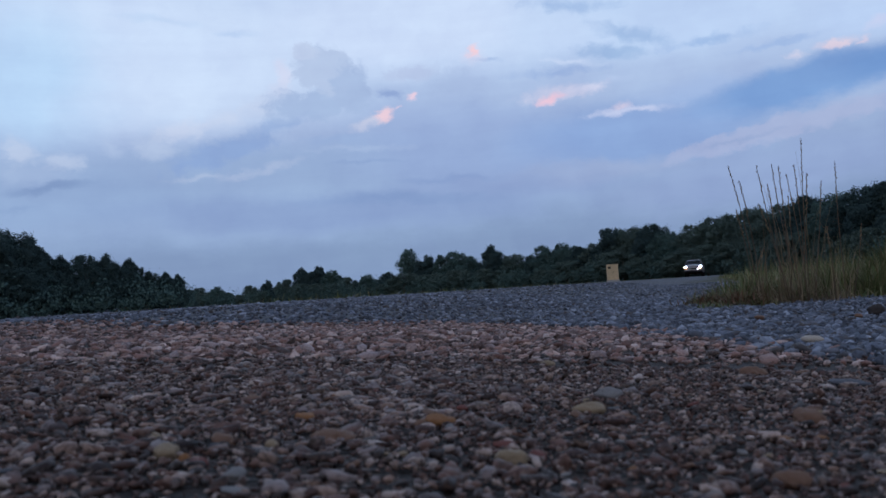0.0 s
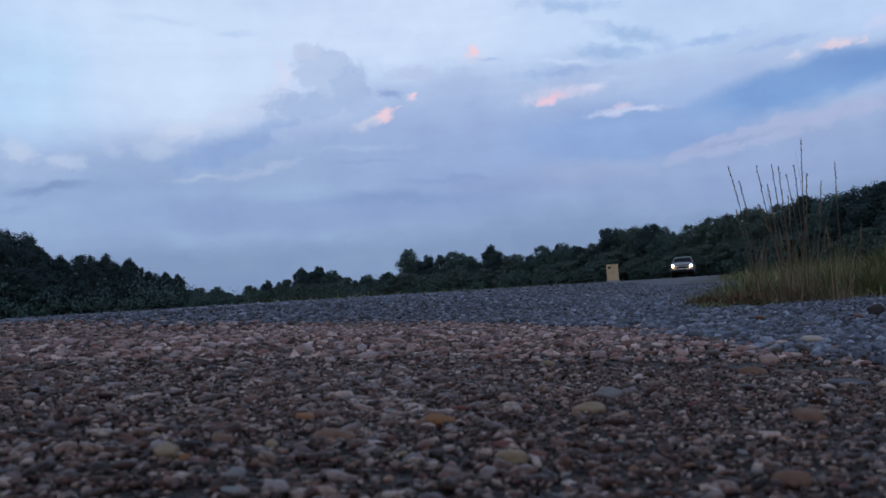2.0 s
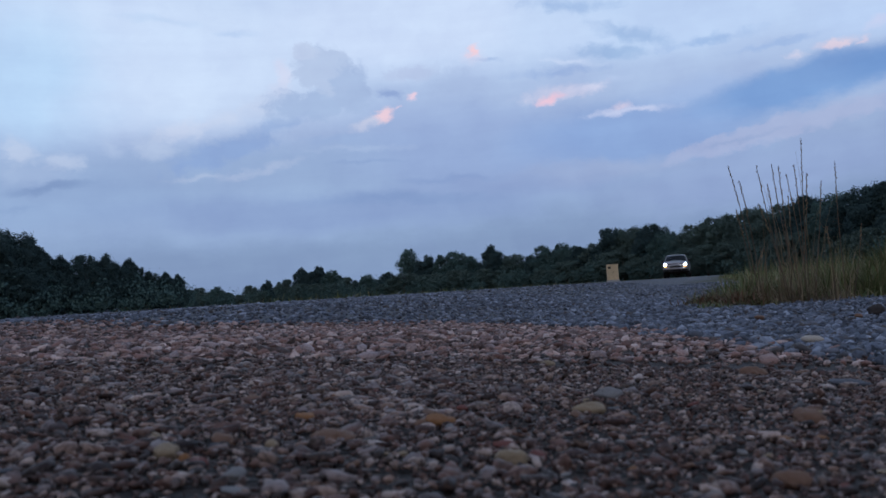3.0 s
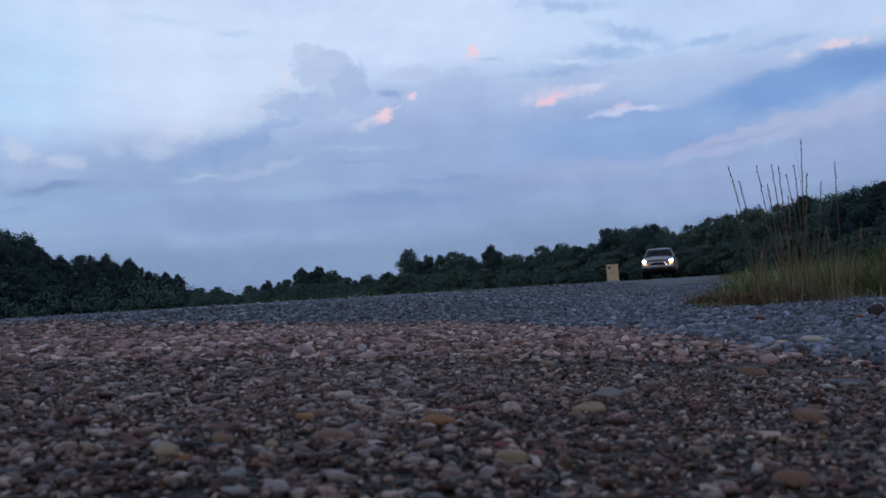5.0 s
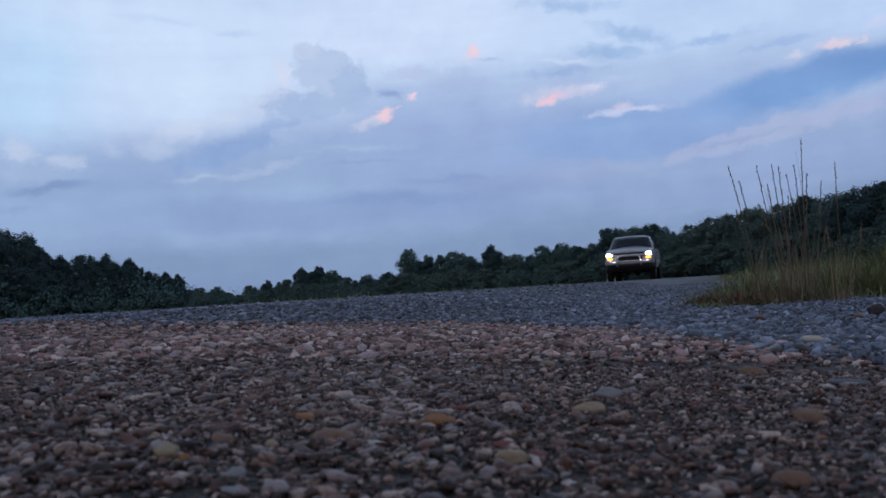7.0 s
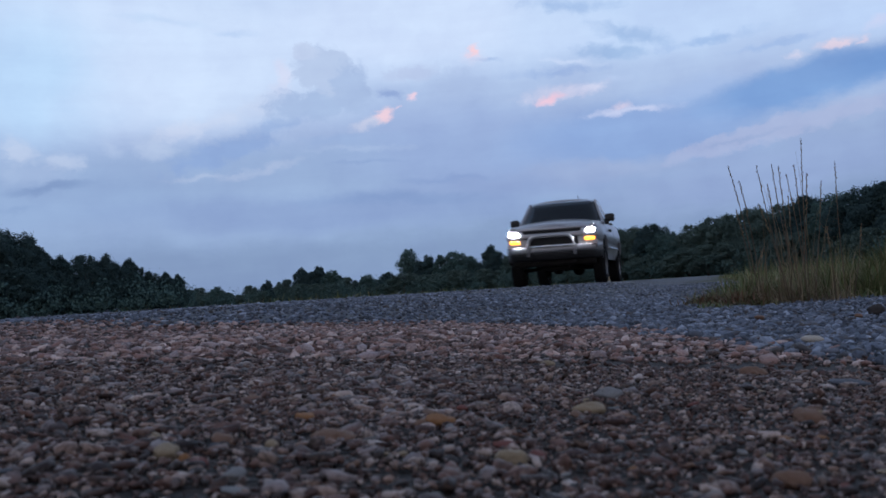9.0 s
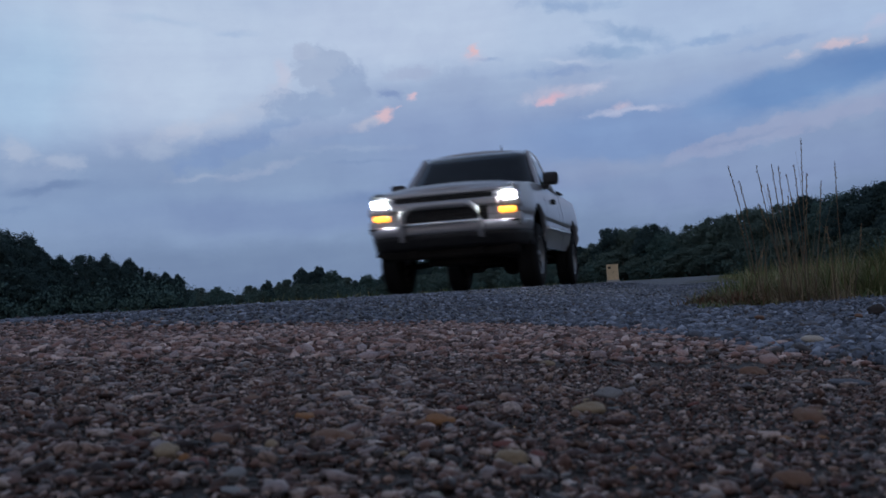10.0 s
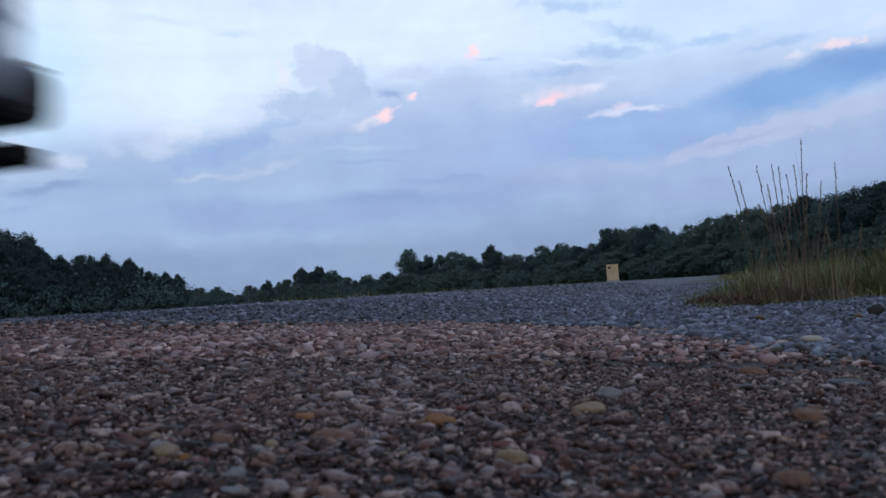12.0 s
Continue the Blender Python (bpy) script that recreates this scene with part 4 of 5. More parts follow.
def side_panel(name, y0, y1, s, root, label=""):
    """A body side with the wheel opening cut out of it, an inward lip all round and a thin edge."""
    ys = np.linspace(y0, y1, max(8, int(abs(y1 - y0) / 0.028)))
    rows = 44
    verts, faces = [], []
    for y in ys:
        lo, hi = low_z(y), top_z(y)
        line = [(side_x(y, lo) - 0.06, y, lo + 0.005), (side_x(y, lo) - 0.012, y, lo)]
        line += [(side_x(y, lo + (hi - lo) * t), y, lo + 0.012 + (hi - lo - 0.012) * t) for t in np.linspace(0, 1, rows)]
        line += [(side_x(y, hi) - 0.020, y, hi + 0.012), (side_x(y, hi) - 0.10, y, hi + 0.014)]
        verts += [(-s * x, yy, z) for x, yy, z in line]
    n = rows + 4
    for k in range(len(ys) - 1):
        for j in range(n - 1):
            q = (k * n + j, (k + 1) * n + j, (k + 1) * n + j + 1, k * n + j + 1)
            faces.append(q if s < 0 else q[::-1])
    for k in (0, len(ys) - 1):
        base = len(verts)
        for j in range(n):
            x, y, z = verts[k * n + j]
            verts.append((x - math.copysign(0.03, x), y, z))
        for j in range(n - 1):
            faces.append((k * n + j, k * n + j + 1, base + j + 1, base + j))
    return solid(name, verts, faces, PAINT, root, True, label)


def strip(name, pts_low, pts_high, mat, root, s, proud, label=""):
    """A moulding along a body side between two lines of (y, z), standing proud of it."""
    verts, faces = [], []
    for (y0, z0), (y1, z1) in zip(pts_low, pts_high):
        x0, x1 = side_x(y0, z0), side_x(y1, z1)
        verts += [(-s * (x0 - 0.01), y0, z0), (-s * (x0 + proud), y0, z0 + 0.006), (-s * (x1 + proud * 0.25), y1, z1 - 0.003), (-s * (x1 - 0.01), y1, z1)]
    for k in range(len(pts_low) - 1):
        for j in range(3):
            q = (k * 4 + j, k * 4 + 4 + j, k * 4 + 5 + j, k * 4 + 1 + j)
            faces.append(q if s < 0 else q[::-1])
    faces += [(0, 1, 2, 3), tuple(len(verts) - 4 + j for j in (3, 2, 1, 0))]
    return solid(name, verts, faces, mat, root, False, label)


def sheet(name, rows, mat, root, thick=0.012, smooth_it=True, label=""):
    """A curved sheet through rows of points, given thickness downwards along its normals."""
    bm = bmesh.new()
    grid = [[bm.verts.new(p) for p in r] for r in rows]
    for r0, r1 in zip(grid, grid[1:]):
        for j in range(len(r0) - 1):
            bm.faces.new((r0[j], r0[j + 1], r1[j + 1], r1[j]))
    bmesh.ops.recalc_face_normals(bm, faces=bm.faces)
    bmesh.ops.solidify(bm, geom=bm.faces[:], thickness=thick)
    return part(name, bm, mat, root, label, smooth_it)


def build_wheel(root, x, y, s):
    """Tyre with shoulder blocks, dished alloy rim with five forked spokes, hub and nuts; turns about its own x axis."""
    wheel = new("wheel")
    wheel.parent = root
    wheel.location = (x, y, TYRE)
    w = 0.125
    out = -1 if s > 0 else 1   # the outer face looks away from the truck
    part("tyre", lathe_bm([(0.222, -0.095), (0.240, -0.116), (0.30, -w - 0.004), (0.345, -w + 0.004), (0.372, -0.100), (TYRE, -0.078), (TYRE, -0.03), (TYRE - 0.008, -0.026), (TYRE - 0.008, -0.02), (TYRE, -0.016),
                                  (TYRE, 0.016), (TYRE - 0.008, 0.02), (TYRE - 0.008, 0.026), (TYRE, 0.03), (TYRE, 0.078), (0.372, 0.100), (0.345, w - 0.004), (0.30, w + 0.004), (0.240, 0.116), (0.222, 0.095)], 64), RUBBER, wheel, smooth=True)
    bm = bmesh.new()
    for k in range(40):
        for sd in (-1, 1):
            q = 2 * math.pi * (k + 0.25 * sd) / 40
            bmesh.ops.create_cube(bm, size=1.0, matrix=Matrix.Rotation(q, 4, "X") @ Matrix.LocRotScale((sd * 0.094, 0, 0.373), Euler((0, sd * 0.55, 0)), (0.045, 0.034, 0.020)))
    tagged(part("tread", bm, RUBBER, wheel), kind="stuff")
    rim = part("rim", lathe_bm([(0.232, 0.100), (0.234, 0.110), (0.224, 0.110), (0.215, 0.096), (0.205, 0.05), (0.198, -0.09), (0.23, -0.10)], 48), ALLOY, wheel, smooth=True)
    rim.scale = (out, 1, 1)
    bm = bmesh.new()
    for k in range(5):
        for fork in (-1, 1):
            q0, q1 = 2 * math.pi * k / 5 + fork * 0.10, 2 * math.pi * k / 5 + fork * 0.34
            for t0, t1 in ((0.0, 0.5), (0.5, 1.0)):
                ra, rb = 0.055 + 0.160 * t0, 0.055 + 0.160 * t1
                qa, qb = q0 + (q1 - q0) * t0, q0 + (q1 - q0) * t1
                pa, pb = Vector((0, ra * math.cos(qa), ra * math.sin(qa))), Vector((0, rb * math.cos(qb), rb * math.sin(qb)))
                side = (pb - pa).normalized().cross(Vector((1, 0, 0))) * 0.021
                xa, xb = 0.070 + 0.024 * t0, 0.070 + 0.024 * t1
                vs = [bm.verts.new((xx, p.y + sg * side.y, p.z + sg * side.z)) for p, xf in ((pa, xa), (pb, xb)) for xx in (xf, xf - 0.03) for sg in (-1, 1)]
                for f in ((0, 1, 5, 4), (2, 6, 7, 3), (0, 4, 6, 2), (1, 3, 7, 5), (0, 2, 3, 1), (4, 5, 7, 6)):
                    bm.faces.new([vs[j] for j in f])
    part("spokes", bm, ALLOY, wheel).scale = (out, 1, 1)
    part("hub", lathe_bm([(0.0005, 0.10), (0.035, 0.098), (0.042, 0.088), (0.066, 0.080), (0.075, 0.060), (0.075, 0.02)], 24), ALLOY, wheel, smooth=True).scale = (out, 1, 1)
    part("brake_disc", lathe_bm([(0.0005, -0.005), (0.165, -0.005), (0.165, -0.03), (0.0005, -0.03)], 32), CHASSIS, wheel).scale = (out, 1, 1)
    return wheel


def build_truck():
    root = new("pickup_truck")
    tagged(root, "pewter-silver regular-cab pickup truck with headlights and a front guard", "pickup truck")
    for s in (1, -1):   # s = 1: its left side
        side_panel("fender", 0.84, -0.585, s, root)
        door = side_panel("door", -0.595, -1.66, s, root)
        part("door_handle", box_bm(-s * 0.972 - 0.022, -s * 0.972 + 0.022, -1.36, -1.17, 1.105, 1.165, 0.014), BLACK, door, "black door handle")
        side_panel("cab_corner", -1.668, -1.975, s, root)
        side_panel("bedside", -2.005, -4.11, s, root)
        ys = np.linspace(-0.56, -2.52, 40)
        strip("lower_moulding", [(y, 0.722 - 0.012 * y) for y in ys], [(y, 0.757 - 0.012 * y) for y in ys], CHROME, root, s, 0.030, "bright body-side moulding strip")
        # black strip stands for the shadow above the moulding; no gap is cut
        strip("moulding_shadow", [(y, 0.760 - 0.012 * y) for y in ys], [(y, 0.767 - 0.012 * y) for y in ys], BLACK, root, s, 0.003, "black line painted as the shadow gap above the moulding")
        # the overhang's shadow along the crease, painted as a black strip
        strip("crease_shadow", [(y, 0.838) for y in ys], [(y, 0.852) for y in ys], BLACK, root, s, 0.004, "black line painted for the shadow under the crease")
        strip("rocker_trim", [(y, 0.478) for y in np.linspace(-0.56, -2.5, 30)], [(y, 0.502) for y in np.linspace(-0.56, -2.5, 30)], CHROME, root, s, 0.012, "bright edge along the sill")
        ys = np.linspace(-3.58, -4.05, 12)
        strip("rear_seam", [(y, 0.905) for y in ys], [(y, 0.918) for y in ys], BLACK, root, s, 0.003, "dark seam line")
        part("rail_cap", box_bm(-s * 0.90 - 0.035, -s * 0.90 + 0.035, -2.46, -2.02, 1.325, 1.352, 0.008), BLACK, root, "black cap on the bed rail")
        # wheel housings
        for yc, r in ((0.0, 0.56), (-WHEELBASE, 0.53)):
            bm = bmesh.new()
            arc = [math.pi * k / 16 for k in range(17)]
            ra = [bm.verts.new((-s * 0.955, yc + r * math.cos(q), 0.46 + r * math.sin(q))) for q in arc]
            rb = [bm.verts.new((-s * 0.55, yc + r * math.cos(q), 0.46 + r * math.sin(q))) for q in arc]
            for k in range(16):
                bm.faces.new((ra[k], ra[k + 1], rb[k + 1], rb[k]))
            bm.faces.new(rb)
            part("wheel_housing", bm, CHASSIS, root)
        # mirror
        mirror = part("mirror", box_bm(-s * 1.035 - 0.10, -s * 1.035 + 0.10, -0.76, -0.63, 1.305, 1.475, 0.045, 3), BLACK, root, "black door mirror", True)
        part("mirror_arm", tube_bm([(-s * 0.93, -0.66, 1.27), (-s * 1.00, -0.67, 1.31)], 0.035, 8), BLACK, mirror)
        part("mirror_glass", box_bm(-s * 1.035 - 0.08, -s * 1.035 + 0.08, -0.766, -0.759, 1.33, 1.45, 0.002, 1), CHROME, mirror)
        # lamps at the nose
        x0, x1 = sorted((-s * 0.700, -s * 0.868))
        head = part("headlight", box_bm(x0, x1, 0.76, 0.882, 1.024, 1.112, 0.030, 3), LENS, root, "lit white headlight", True)
        xa, xb = sorted((-s * 0.585, -s * 0.692))
        part("side_lens", box_bm(xa, xb, 0.76, 0.884, 1.030, 1.110, 0.022, 3), CLEAR, head, "clear unlit inner lens", True)
        x0, x1 = sorted((-s * 0.60, -s * 0.880))
        part("headlight_bezel", box_bm(x0 - 0.012, x1 + 0.012, 0.74, 0.862, 1.018, 1.128, 0.02), CHROME, head)
        x0, x1 = sorted((-s * 0.655, -s * 0.860))
        turn = part("turn_signal", box_bm(x0, x1, 0.76, 0.890, 0.868, 0.936, 0.022, 3), AMBER, root, "lit amber turn signal", True)
        part("signal_bezel", box_bm(x0 - 0.012, x1 + 0.010, 0.74, 0.866, 0.856, 0.948, 0.02), PAINT, turn)
        part("tail_lamp", box_bm(*sorted((-s * 0.70, -s * 0.815)), -4.135, -4.04, 0.86, 1.27, 0.02), REDLENS, root, "red tail lamp")
    # bonnet, cowl and roof
    rows = []
    for y in np.linspace(0.86, -0.44, 16):
        t = (0.86 - y) / 1.30
        w = side_x(y, top_z(y)) - 0.085
        rows.append([(w * u, y - 0.05 * u * u * (1 - t), top_z(y) + 0.014 + (0.05 + 0.05 * t) * (1 - u * u) + 0.012 * (abs(u) > 0.55) * (1 - abs(u)) - 0.05 * max(0, 0.12 - t) / 0.12) for u in np.linspace(-1, 1, 15)])
    sheet("bonnet", rows, PAINT, root)
    part("cowl", box_bm(-0.80, 0.80, -0.62, -0.42, 1.16, 1.29, 0.02), BLACK, root, "black plastic cowl")
    rows = []
    for y, z, w in ((-0.93, 1.82, 0.70), (-0.99, 1.85, 0.715), (-1.15, 1.865, 0.725), (-1.35, 1.865, 0.725), (-1.50, 1.85, 0.72), (-1.57, 1.82, 0.71)):
        rows.append([(w * u, y + 0.05 * (1 - u * u) * (1 if y > -1.1 else -0.3), z - 0.045 * abs(u) ** 3 + 0.02 * (1 - u * u)) for u in np.linspace(-1, 1, 13)])
    sheet("roof", rows, PAINT, root, 0.02)
    # glass
    rows = []
    for t in np.linspace(0, 1, 8):
        y, z, w = -0.46 - 0.47 * t, 1.285 + 0.537 * t, 0.87 - 0.18 * t
        rows.append([(w * u, y + 0.09 * (1 - u * u), z) for u in np.linspace(-1, 1, 11)])
    sheet("windscreen", rows, GLASS, root, 0.006, label="dark windscreen")
    rows = []
    for t in np.linspace(0, 1, 6):
        y, z, w = -1.96 + 0.40 * t, 1.30 + 0.515 * t, 0.80 - 0.10 * t
        rows.append([(w * u, y - 0.03 * (1 - u * u), z) for u in np.linspace(-1, 1, 9)])
    sheet("rear_window", rows, GLASS, root, 0.006)
    for s in (1, -1):
        def at(t, y):
            return (-s * (0.925 - 0.20 * t), y, 1.295 + 0.53 * t)
        rows = [[at(t, y0 + (y1 - y0) * k / 5) for k in range(6)] for t, y0, y1 in ((0.03, -0.60, -1.40), (0.35, -0.72, -1.42), (0.7, -0.88, -1.42), (0.93, -1.01, -1.40))]
        sheet("side_window", rows, GLASS, root, 0.006, label="dark side window")
        # pillars: quads with thickness
        rows = [[at(0.0, -0.44), at(0.0, -0.60)], [at(0.35, -0.63), at(0.35, -0.72)], [at(0.7, -0.79), at(0.7, -0.88)], [at(1.0, -0.93), at(1.0, -1.05)]]
        sheet("front_pillar", rows, PAINT, root, 0.045, False)
        rows = [[at(0.0, -1.40), at(0.0, -1.72), at(0.0, -1.975)], [at(0.35, -1.42), at(0.35, -1.66), at(0.35, -1.83)], [at(0.7, -1.42), at(0.7, -1.60), at(0.7, -1.69)], [at(1.0, -1.38), at(1.0, -1.50), at(1.0, -1.57)]]
        sheet("rear_pillar", rows, PAINT, root, 0.045)
        rows = [[at(0.93, -1.0), at(0.93, -1.2), at(0.93, -1.40)], [at(1.0, -0.95), at(1.0, -1.2), at(1.0, -1.50)]]
        sheet("roof_rail", rows, PAINT, root, 0.04)
    # cab inside
    part("dashboard", box_bm(-0.82, 0.82, -0.86, -0.50, 0.95, 1.22, 0.06, 3), CLOTH, root)
    part("bench_seat", box_bm(-0.78, 0.78, -1.62, -1.12, 0.70, 0.92, 0.06, 3), CLOTH, root)
    part("seat_back", box_bm(-0.78, 0.78, -1.80, -1.62, 0.85, 1.42, 0.06, 3), CLOTH, root)
    for x in (-0.42, 0.42):
        part("headrest", box_bm(x - 0.13, x + 0.13, -1.78, -1.67, 1.42, 1.58, 0.04, 3), CLOTH, root)
    bm = bmesh.new()
    ring = [(-0.40 + 0.18 * math.cos(q), -0.98 - 0.06 * math.sin(q), 1.14 + 0.17 * math.sin(q)) for q in (2 * math.pi * k / 20 for k in range(21))]
    part("steering_wheel", tube_bm(ring, 0.014, 6, bm), BLACK, root)
    part("cab_floor", box_bm(-0.90, 0.90, -1.97, -0.40, 0.50, 0.56), CHASSIS, root)
    part("cab_back", box_bm(-0.90, 0.90, -1.985, -1.955, 0.52, 1.30), PAINT, root)
    part("firewall", box_bm(-0.85, 0.85, -0.52, -0.46, 0.55, 1.20), CHASSIS, root)
    part("aerial", tube_bm([(-0.35, -0.98, 1.84), (-0.35, -1.02, 1.93)], [0.012, 0.005], 6), BLACK, root)
    # load bed
    part("bed_floor", box_bm(-0.86, 0.86, -4.07, -2.02, 0.78, 0.82), CHASSIS, root)
    part("bed_front", box_bm(-0.88, 0.88, -2.045, -2.01, 0.60, 1.315, 0.006), PAINT, root)
    for s in (1, -1):
        part("bed_inner_wall", box_bm(*sorted((-s * 0.80, -s * 0.835)), -4.07, -2.045, 0.80, 1.322, 0.006), PAINT, root)
    gate = part("tailgate", box_bm(-0.69, 0.69, -4.12, -4.06, 0.72, 1.30, 0.018), PAINT, root)
    part("latch", box_bm(-0.13, 0.13, -4.13, -4.118, 1.12, 1.20, 0.005), BLACK, gate)
    # front end
    part("grille_frame", box_bm(-0.60, 0.60, 0.72, 0.862, 0.80, 1.14, 0.03), BLACK, root, "dark grille")
    for z in (0.845, 0.885, 0.925):
        part("grille_bar", box_bm(-0.50, 0.50, 0.862, 0.878, z, z + 0.012, 0.003, 1), BLACK, root)
    part("grille_bar", box_bm(-0.60, 0.60, 0.862, 0.876, 1.085, 1.097, 0.003, 1), BLACK, root)
    part("centre_bar", box_bm(-0.655, 0.655, 0.855, 0.912, 0.965, 1.060, 0.025, 3), PAINT, root, "painted bar across the grille")
    for s in (1, -1):
        part("nose_panel", box_bm(*sorted((-s * 0.54, -s * 0.915)), 0.68, 0.872, 0.930, 1.03, 0.02, 3), PAINT, root, smooth=True)
        part("nose_panel", box_bm(*sorted((-s * 0.52, -s * 0.915)), 0.64, 0.868, 0.72, 0.87, 0.02, 3), PAINT, root, smooth=True)
        part("grille_side", box_bm(*sorted((-s * 0.52, -s * 0.66)), 0.70, 0.872, 0.85, 0.95, 0.015), PAINT, root)
    rows = []
    for dy, z in ((0.0, 1.118), (0.022, 1.126), (0.026, 1.145), (0.012, 1.175), (-0.03, 1.198)):
        rows.append([(0.90 * u, 0.872 + dy - 0.075 * abs(u) ** 2.5, z) for u in np.linspace(-1, 1, 21)])
    sheet("nose_lip", rows, PAINT, root, 0.02)
    def bumper_line(dy, z):
        return [(0.985 * u, 0.975 + dy - 0.10 * abs(u) ** 3 - 0.30 * max(0, abs(u) - 0.86) / 0.14, z) for u in np.linspace(-1, 1, 33)]
    sheet("front_bumper", [bumper_line(dy, z) for z, dy in ((0.800, -0.06), (0.792, -0.015), (0.775, 0.004), (0.735, 0.014), (0.695, 0.008), (0.672, -0.01))], PAINT, root, 0.015, label="silver front bumper")
    sheet("bumper_skirt", [bumper_line(dy, z) for z, dy in ((0.670, -0.012), (0.62, -0.045), (0.55, -0.10), (0.50, -0.18))], BLACK, root, 0.015, label="black lower bumper skirt")
    part("bumper_top", box_bm(-0.90, 0.90, 0.80, 0.930, 0.765, 0.785, 0.006), BLACK, root)
    part("valance", box_bm(-0.84, 0.84, 0.54, 0.76, 0.40, 0.57, 0.05, 3), CHASSIS, root, "black lower valance")
    # tubular front guard
    hoop = [(-0.47, 1.00, 0.60), (-0.47, 1.02, 0.80), (-0.44, 1.03, 0.92), (-0.36, 1.035, 0.985), (-0.2, 1.04, 1.0), (0.2, 1.04, 1.0), (0.36, 1.035, 0.985), (0.44, 1.03, 0.92), (0.47, 1.02, 0.80), (0.47, 1.00, 0.60)]
    guard = part("front_guard", tube_bm(hoop, 0.036, 14), PAINT, root, "silver tubular front guard", True)
    part("guard_bar", tube_bm([(-0.50, 1.03, 0.790), (0.50, 1.03, 0.790)], 0.024, 12), CHROME, guard, smooth=True)
    # rear bumper
    part("rear_bumper", box_bm(-0.885, 0.885, -4.215, -3.99, 0.585, 0.765, 0.05, 3), BLACK, root, "dark rear step bumper")
    part("step_pad", box_bm(-0.86, 0.86, -4.20, -4.13, 0.765, 0.778, 0.004), BLACK, root)
    part("hitch_bar", box_bm(-0.84, 0.84, -4.20, -4.02, 0.465, 0.525, 0.015), CHASSIS, root)
    # underneath
    for s in (1, -1):
        part("frame_rail", box_bm(*sorted((-s * 0.36, -s * 0.45)), -4.10, 0.80, 0.42, 0.56, 0.01), CHASSIS, root)
        part("leaf_spring", box_bm(*sorted((-s * 0.50, -s * 0.57)), -3.65, -2.40, 0.36, 0.41, 0.01), CHASSIS, root)
        part("shock_absorber", tube_bm([(-s * 0.48, -3.22, 0.34), (-s * 0.42, -3.36, 0.60)], 0.03, 10), CHASSIS, root)
        part("control_arm", tube_bm([(-s * 0.36, 0.12, 0.36), (-s * 0.74, 0.0, 0.33)], 0.035, 8), CHASSIS, root)
    part("rear_axle", tube_bm([(-0.76, -WHEELBASE, TYRE), (0.76, -WHEELBASE, TYRE)], 0.045, 12), CHASSIS, root)
    bm = bmesh.new()
    bmesh.ops.create_uvsphere(bm, u_segments=16, v_segments=10, radius=0.155, matrix=Matrix.Translation((0, -WHEELBASE, TYRE - 0.02)))
    part("differential", bm, CHASSIS, root, smooth=True)
    part("drive_shaft", tube_bm([(0, -WHEELBASE, TYRE), (0, -1.2, 0.42)], 0.04, 10), CHASSIS, root)
    part("engine_sump", box_bm(-0.32, 0.32, -0.55, 0.55, 0.32, 0.70, 0.05), CHASSIS, root)
    part("gearbox", box_bm(-0.20, 0.20, -1.45, -0.55, 0.34, 0.56, 0.05), CHASSIS, root)
    part("fuel_tank", box_bm(0.10, 0.42, -2.60, -1.60, 0.38, 0.60, 0.05), CHASSIS, root)
    part("exhaust", tube_bm([(0.30, -0.6, 0.36), (0.34, -2.2, 0.35), (0.46, -3.1, 0.40), (0.62, -3.55, 0.36), (0.90, -3.72, 0.38)], 0.035, 10), CHASSIS, root)
    part("silencer", tube_bm([(0.30, -1.6, 0.35), (0.31, -1.65, 0.35), (0.33, -2.25, 0.35), (0.33, -2.30, 0.35)], [0.04, 0.10, 0.10, 0.04], 12), CHASSIS, root)
    part("under_tray", box_bm(-0.80, 0.80, -4.05, 0.72, 0.56, 0.60), CHASSIS, root)
    bm = lathe_bm([(0.16, -0.09), (0.30, -0.11), (0.36, -0.06), (0.36, 0.06), (0.30, 0.11), (0.16, 0.09)], 32)
    bmesh.ops.rotate(bm, verts=bm.verts, matrix=Matrix.Rotation(math.pi / 2, 3, "Y"))
    bmesh.ops.translate(bm, verts=bm.verts, vec=(0, -3.62, 0.50))
    part("spare_tyre", bm, RUBBER, root, smooth=True)
    part("radiator_core", box_bm(-0.60, 0.60, 0.60, 0.70, 0.56, 1.10), CHASSIS, root)
    wheels = [build_wheel(root, -s * TRACK, y, s) for s in (1, -1) for y in (0.0, -WHEELBASE)]
    return root, wheels


TRUCK, WHEELS = build_truck()


# ---- single stones ----
def stone_mesh(name, seed, mat, level):
    rng = np.random.default_rng(seed)
    bm = bmesh.new()
    bmesh.ops.create_icosphere(bm, subdivisions=level, radius=0.5)
    phase = rng.uniform(0, 6, 6)
    for v in bm.verts:
        c = v.co
        v.co = c * (1 + 0.2 * math.sin(5 * c.x + phase[0]) + 0.12 * math.sin(7 * c.y + phase[1]) + 0.12 * math.sin(6 * c.z + phase[2]) + rng.uniform(-0.13, 0.13))
    me = bpy.data.meshes.new(name)
    bm.to_mesh(me)
    bm.free()
    me.materials.append(mat)
    me.shade_smooth()
    return me


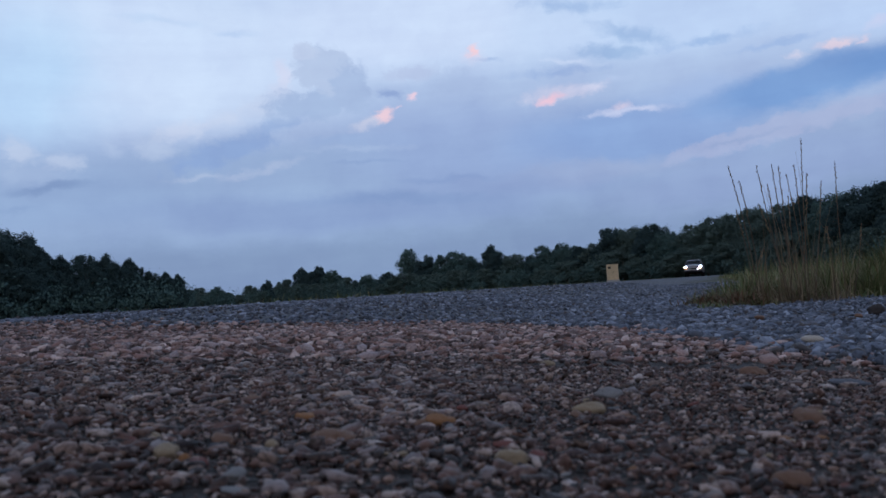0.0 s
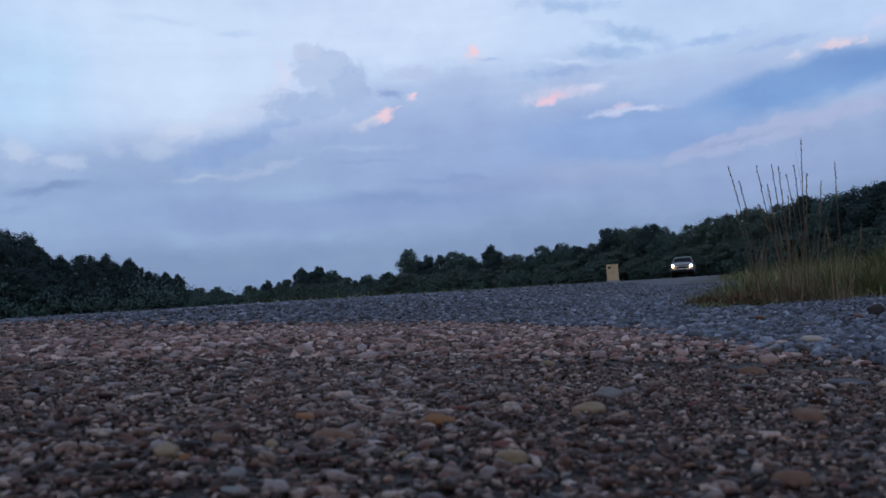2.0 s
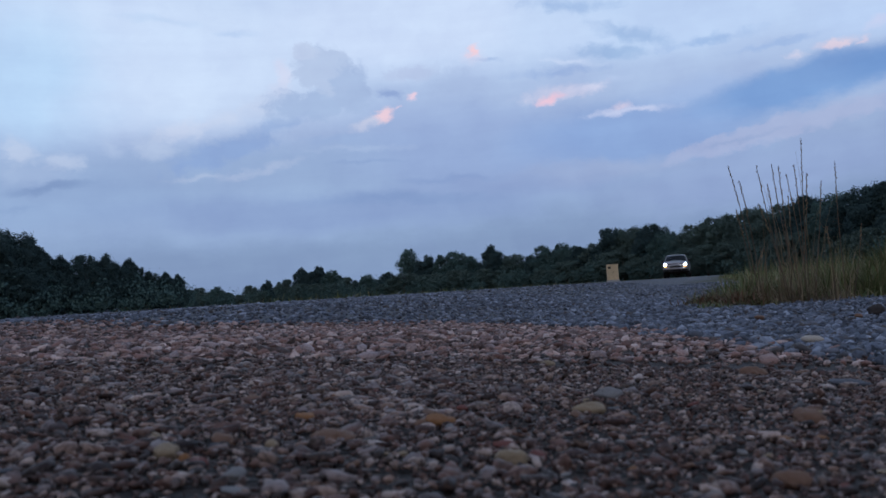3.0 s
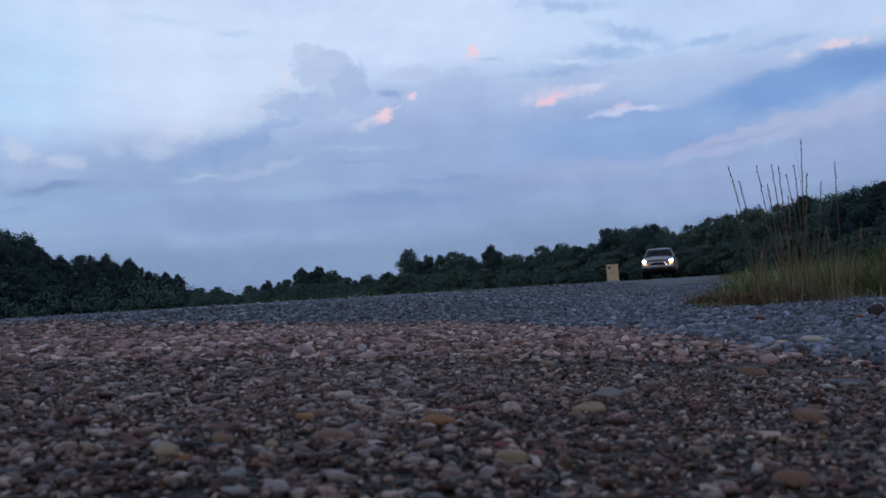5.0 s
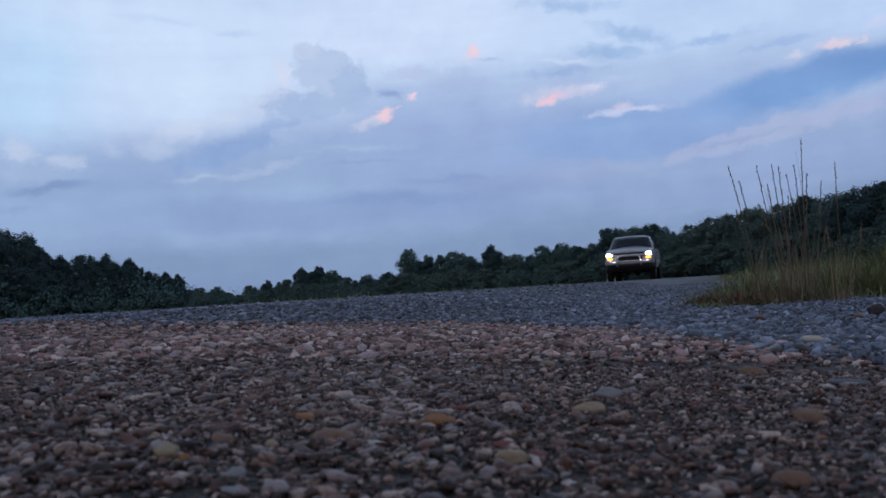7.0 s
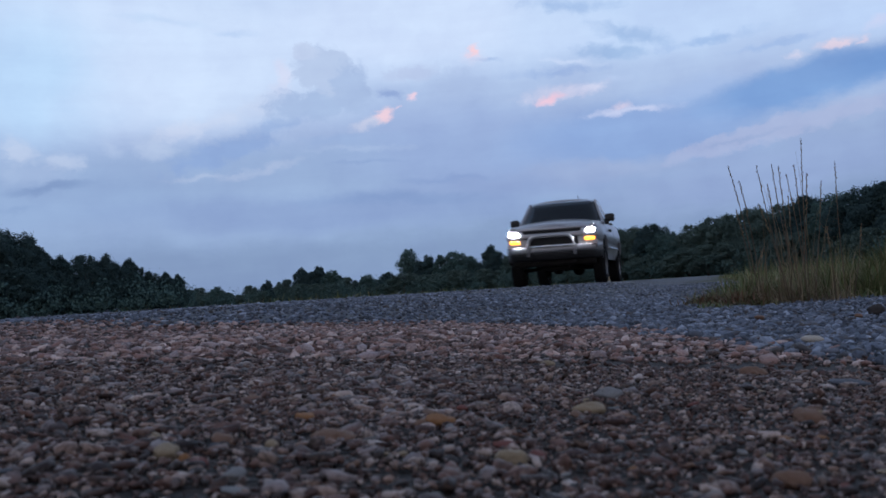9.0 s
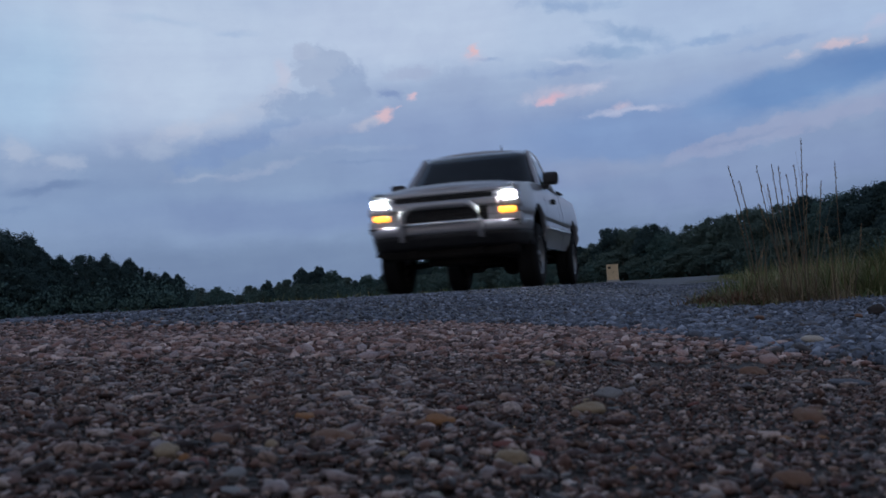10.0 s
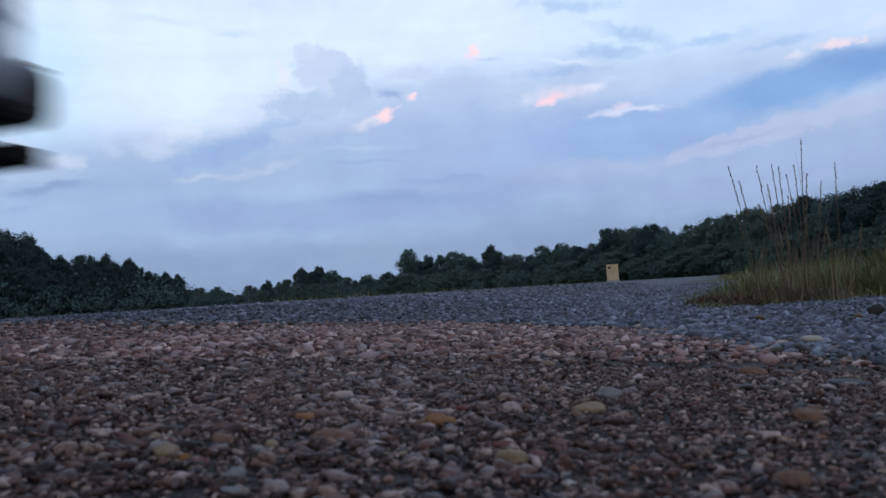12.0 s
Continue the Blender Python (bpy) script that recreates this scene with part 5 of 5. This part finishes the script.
SINGLE = (  # x, y, width, tone, words
    (0.500, 1.255, 0.024, "pale", "pale cream pebble on the grey gravel"), (1.037, 2.200, 0.036, "dark", "dark rounded stone at the gravel's edge"),
    (0.770, 2.245, 0.030, "brown", "flat rust-brown stone on the grey gravel"), (0.960, 2.120, 0.020, "brown", "rust-brown stone on the grey gravel"),
    (-0.077, 0.472, 0.010, "orange", "small orange pebble in the worn asphalt"), (-0.006, 0.450, 0.013, "orange", "small orange pebble in the worn asphalt"),
    (0.074, 0.496, 0.016, "tan", "tan pebble in the worn asphalt"), (-0.051, 0.403, 0.019, "brown", "flat brown stone in the worn asphalt"),
    (0.286, 0.658, 0.024, "slate", "flat slate-blue stone in the shoulder"), (0.180, 0.457, 0.018, "brown", "reddish brown stone in the worn asphalt"),
    (0.021, 0.345, 0.013, "tan", "tan pebble in the worn asphalt"), (-0.103, 0.346, 0.006, "orange", "small orange pebble in the worn asphalt"),
    (-0.113, 0.355, 0.012, "tan", "tan pebble in the worn asphalt"), (0.098, 0.576, 0.016, "grey", "light grey pebble in the worn asphalt"),
    (0.254, 0.761, 0.020, "brown", "rough brown stone beside the gravel"), (0.095, 0.877, 0.013, "tan", "tan pebble in the worn asphalt"),
    (-0.076, 0.313, 0.008, "grey", "light grey pebble in the worn asphalt"), (0.111, 0.304, 0.012, "brown", "reddish brown stone in the worn asphalt"),
    (0.020, 0.380, 0.008, "red", "dark red pebble in the worn asphalt"), (-0.095, 0.335, 0.008, "red", "dark red pebble in the worn asphalt"))
stone_rng = random.Random(9)
for k, (x, y, w, tone, words) in enumerate(SINGLE):
    ob = new("stone", stone_mesh("stone", 100 + k, STONE_TONES[tone], 3))
    h = w * (0.75 if w > 0.03 else 0.55)
    loose = "grey gravel" in words or "gravel's edge" in words
    ob.matrix_basis = Matrix.LocRotScale((x, y, float(land(x, y)) + h * (0.3 if loose else 0.12) + (0.006 if loose else 0)), Euler((0.1, 0.1, stone_rng.uniform(-0.5, 0.5))), (w, w * 0.8, h * (0.5 if words.startswith("flat") else 1)))
    tagged(ob, words, "stone")

# the nearest stones of the worn patch, each its own piece
GROUND_SHEET = bpy.data.objects["ground"]
tones = ["brown", "dark", "tan", "brown", "red", "dark", "slate", "brown", "tan", "dark", "grey", "brown", "dark", "orange", "brown", "pale", "dark", "red", "brown", "tan", "dark", "grey", "brown", "dark"]
shapes = [stone_mesh("stone", 200 + k, STONE_TONES[tones[k % len(tones)]], 2) for k in range(24)]
for k in range(300):
    y = 0.19 + 0.45 * stone_rng.random() ** 1.3
    x = stone_rng.uniform(-0.54, 0.54) * y
    w = 0.0050 * stone_rng.lognormvariate(0, 0.35)
    ob = new("stone", shapes[stone_rng.randrange(24)])
    ob.parent = GROUND_SHEET
    h = w * stone_rng.uniform(0.28, 0.5)
    ob.matrix_basis = Matrix.LocRotScale((x, y, float(land(x, y)) + h * 0.15), Euler((stone_rng.gauss(0, 0.2), stone_rng.gauss(0, 0.2), stone_rng.uniform(0, 6.28))), (w, w * stone_rng.uniform(0.65, 1), h))


# ---- movement ----
PASS_TIMES = (-1.0, 0.0, 1.5, 3.0, 5.0, 6.0, 7.0, 8.0, 8.8, 9.2, 9.5, 10.0, 10.2, 10.5, 10.8, 11.1, 11.4, 11.7, 12.0, 13.0)
PASS_AWAY = (112.5, 103.0, 89.0, 74.8, 56.2, 47.0, 37.8, 28.6, 20.9, 17.1, 14.55, 10.95, 9.56, 7.50, 5.58, 3.74, 1.87, 0.03, -1.83, -8.0)
LANE = 2.74


def distance(t):
    """Metres from the camera's cross-line to the truck's front axle, along the road, smooth through the given times."""
    T, S = PASS_TIMES, PASS_AWAY
    k = max(1, min(len(T) - 3, next((j for j in range(len(T) - 1) if T[j + 1] > t), len(T) - 3)))
    m0, m1 = (S[k + 1] - S[k - 1]) / (T[k + 1] - T[k - 1]), (S[k + 2] - S[k]) / (T[k + 2] - T[k])
    w = T[k + 1] - T[k]
    u = (t - T[k]) / w
    return S[k] * (2 * u ** 3 - 3 * u ** 2 + 1) + m0 * w * (u ** 3 - 2 * u ** 2 + u) + S[k + 1] * (3 * u ** 2 - 2 * u ** 3) + m1 * w * (u ** 3 - u ** 2)


def motions():
    times = [k / 30 for k in range(361)]
    rows = []
    for t in times:
        a = distance(t)
        b = LANE - 2.9e-4 * max(a, 0) ** 2
        veer = math.degrees(math.atan(5.8e-4 * max(a, 0)))
        rows.append((t, pose(a * ST - b * CT, a * CT + b * ST, 0.0, 0, 0, 180 - HEADING - veer)))
    walk(TRUCK, rows)
    for wheel in WHEELS:
        x, y, z = wheel.location
        walk(wheel, [(t, pose(x, y, z) @ Matrix.Rotation(-(distance(0) - distance(t)) / TYRE, 4, "X")) for t in times])


motions()
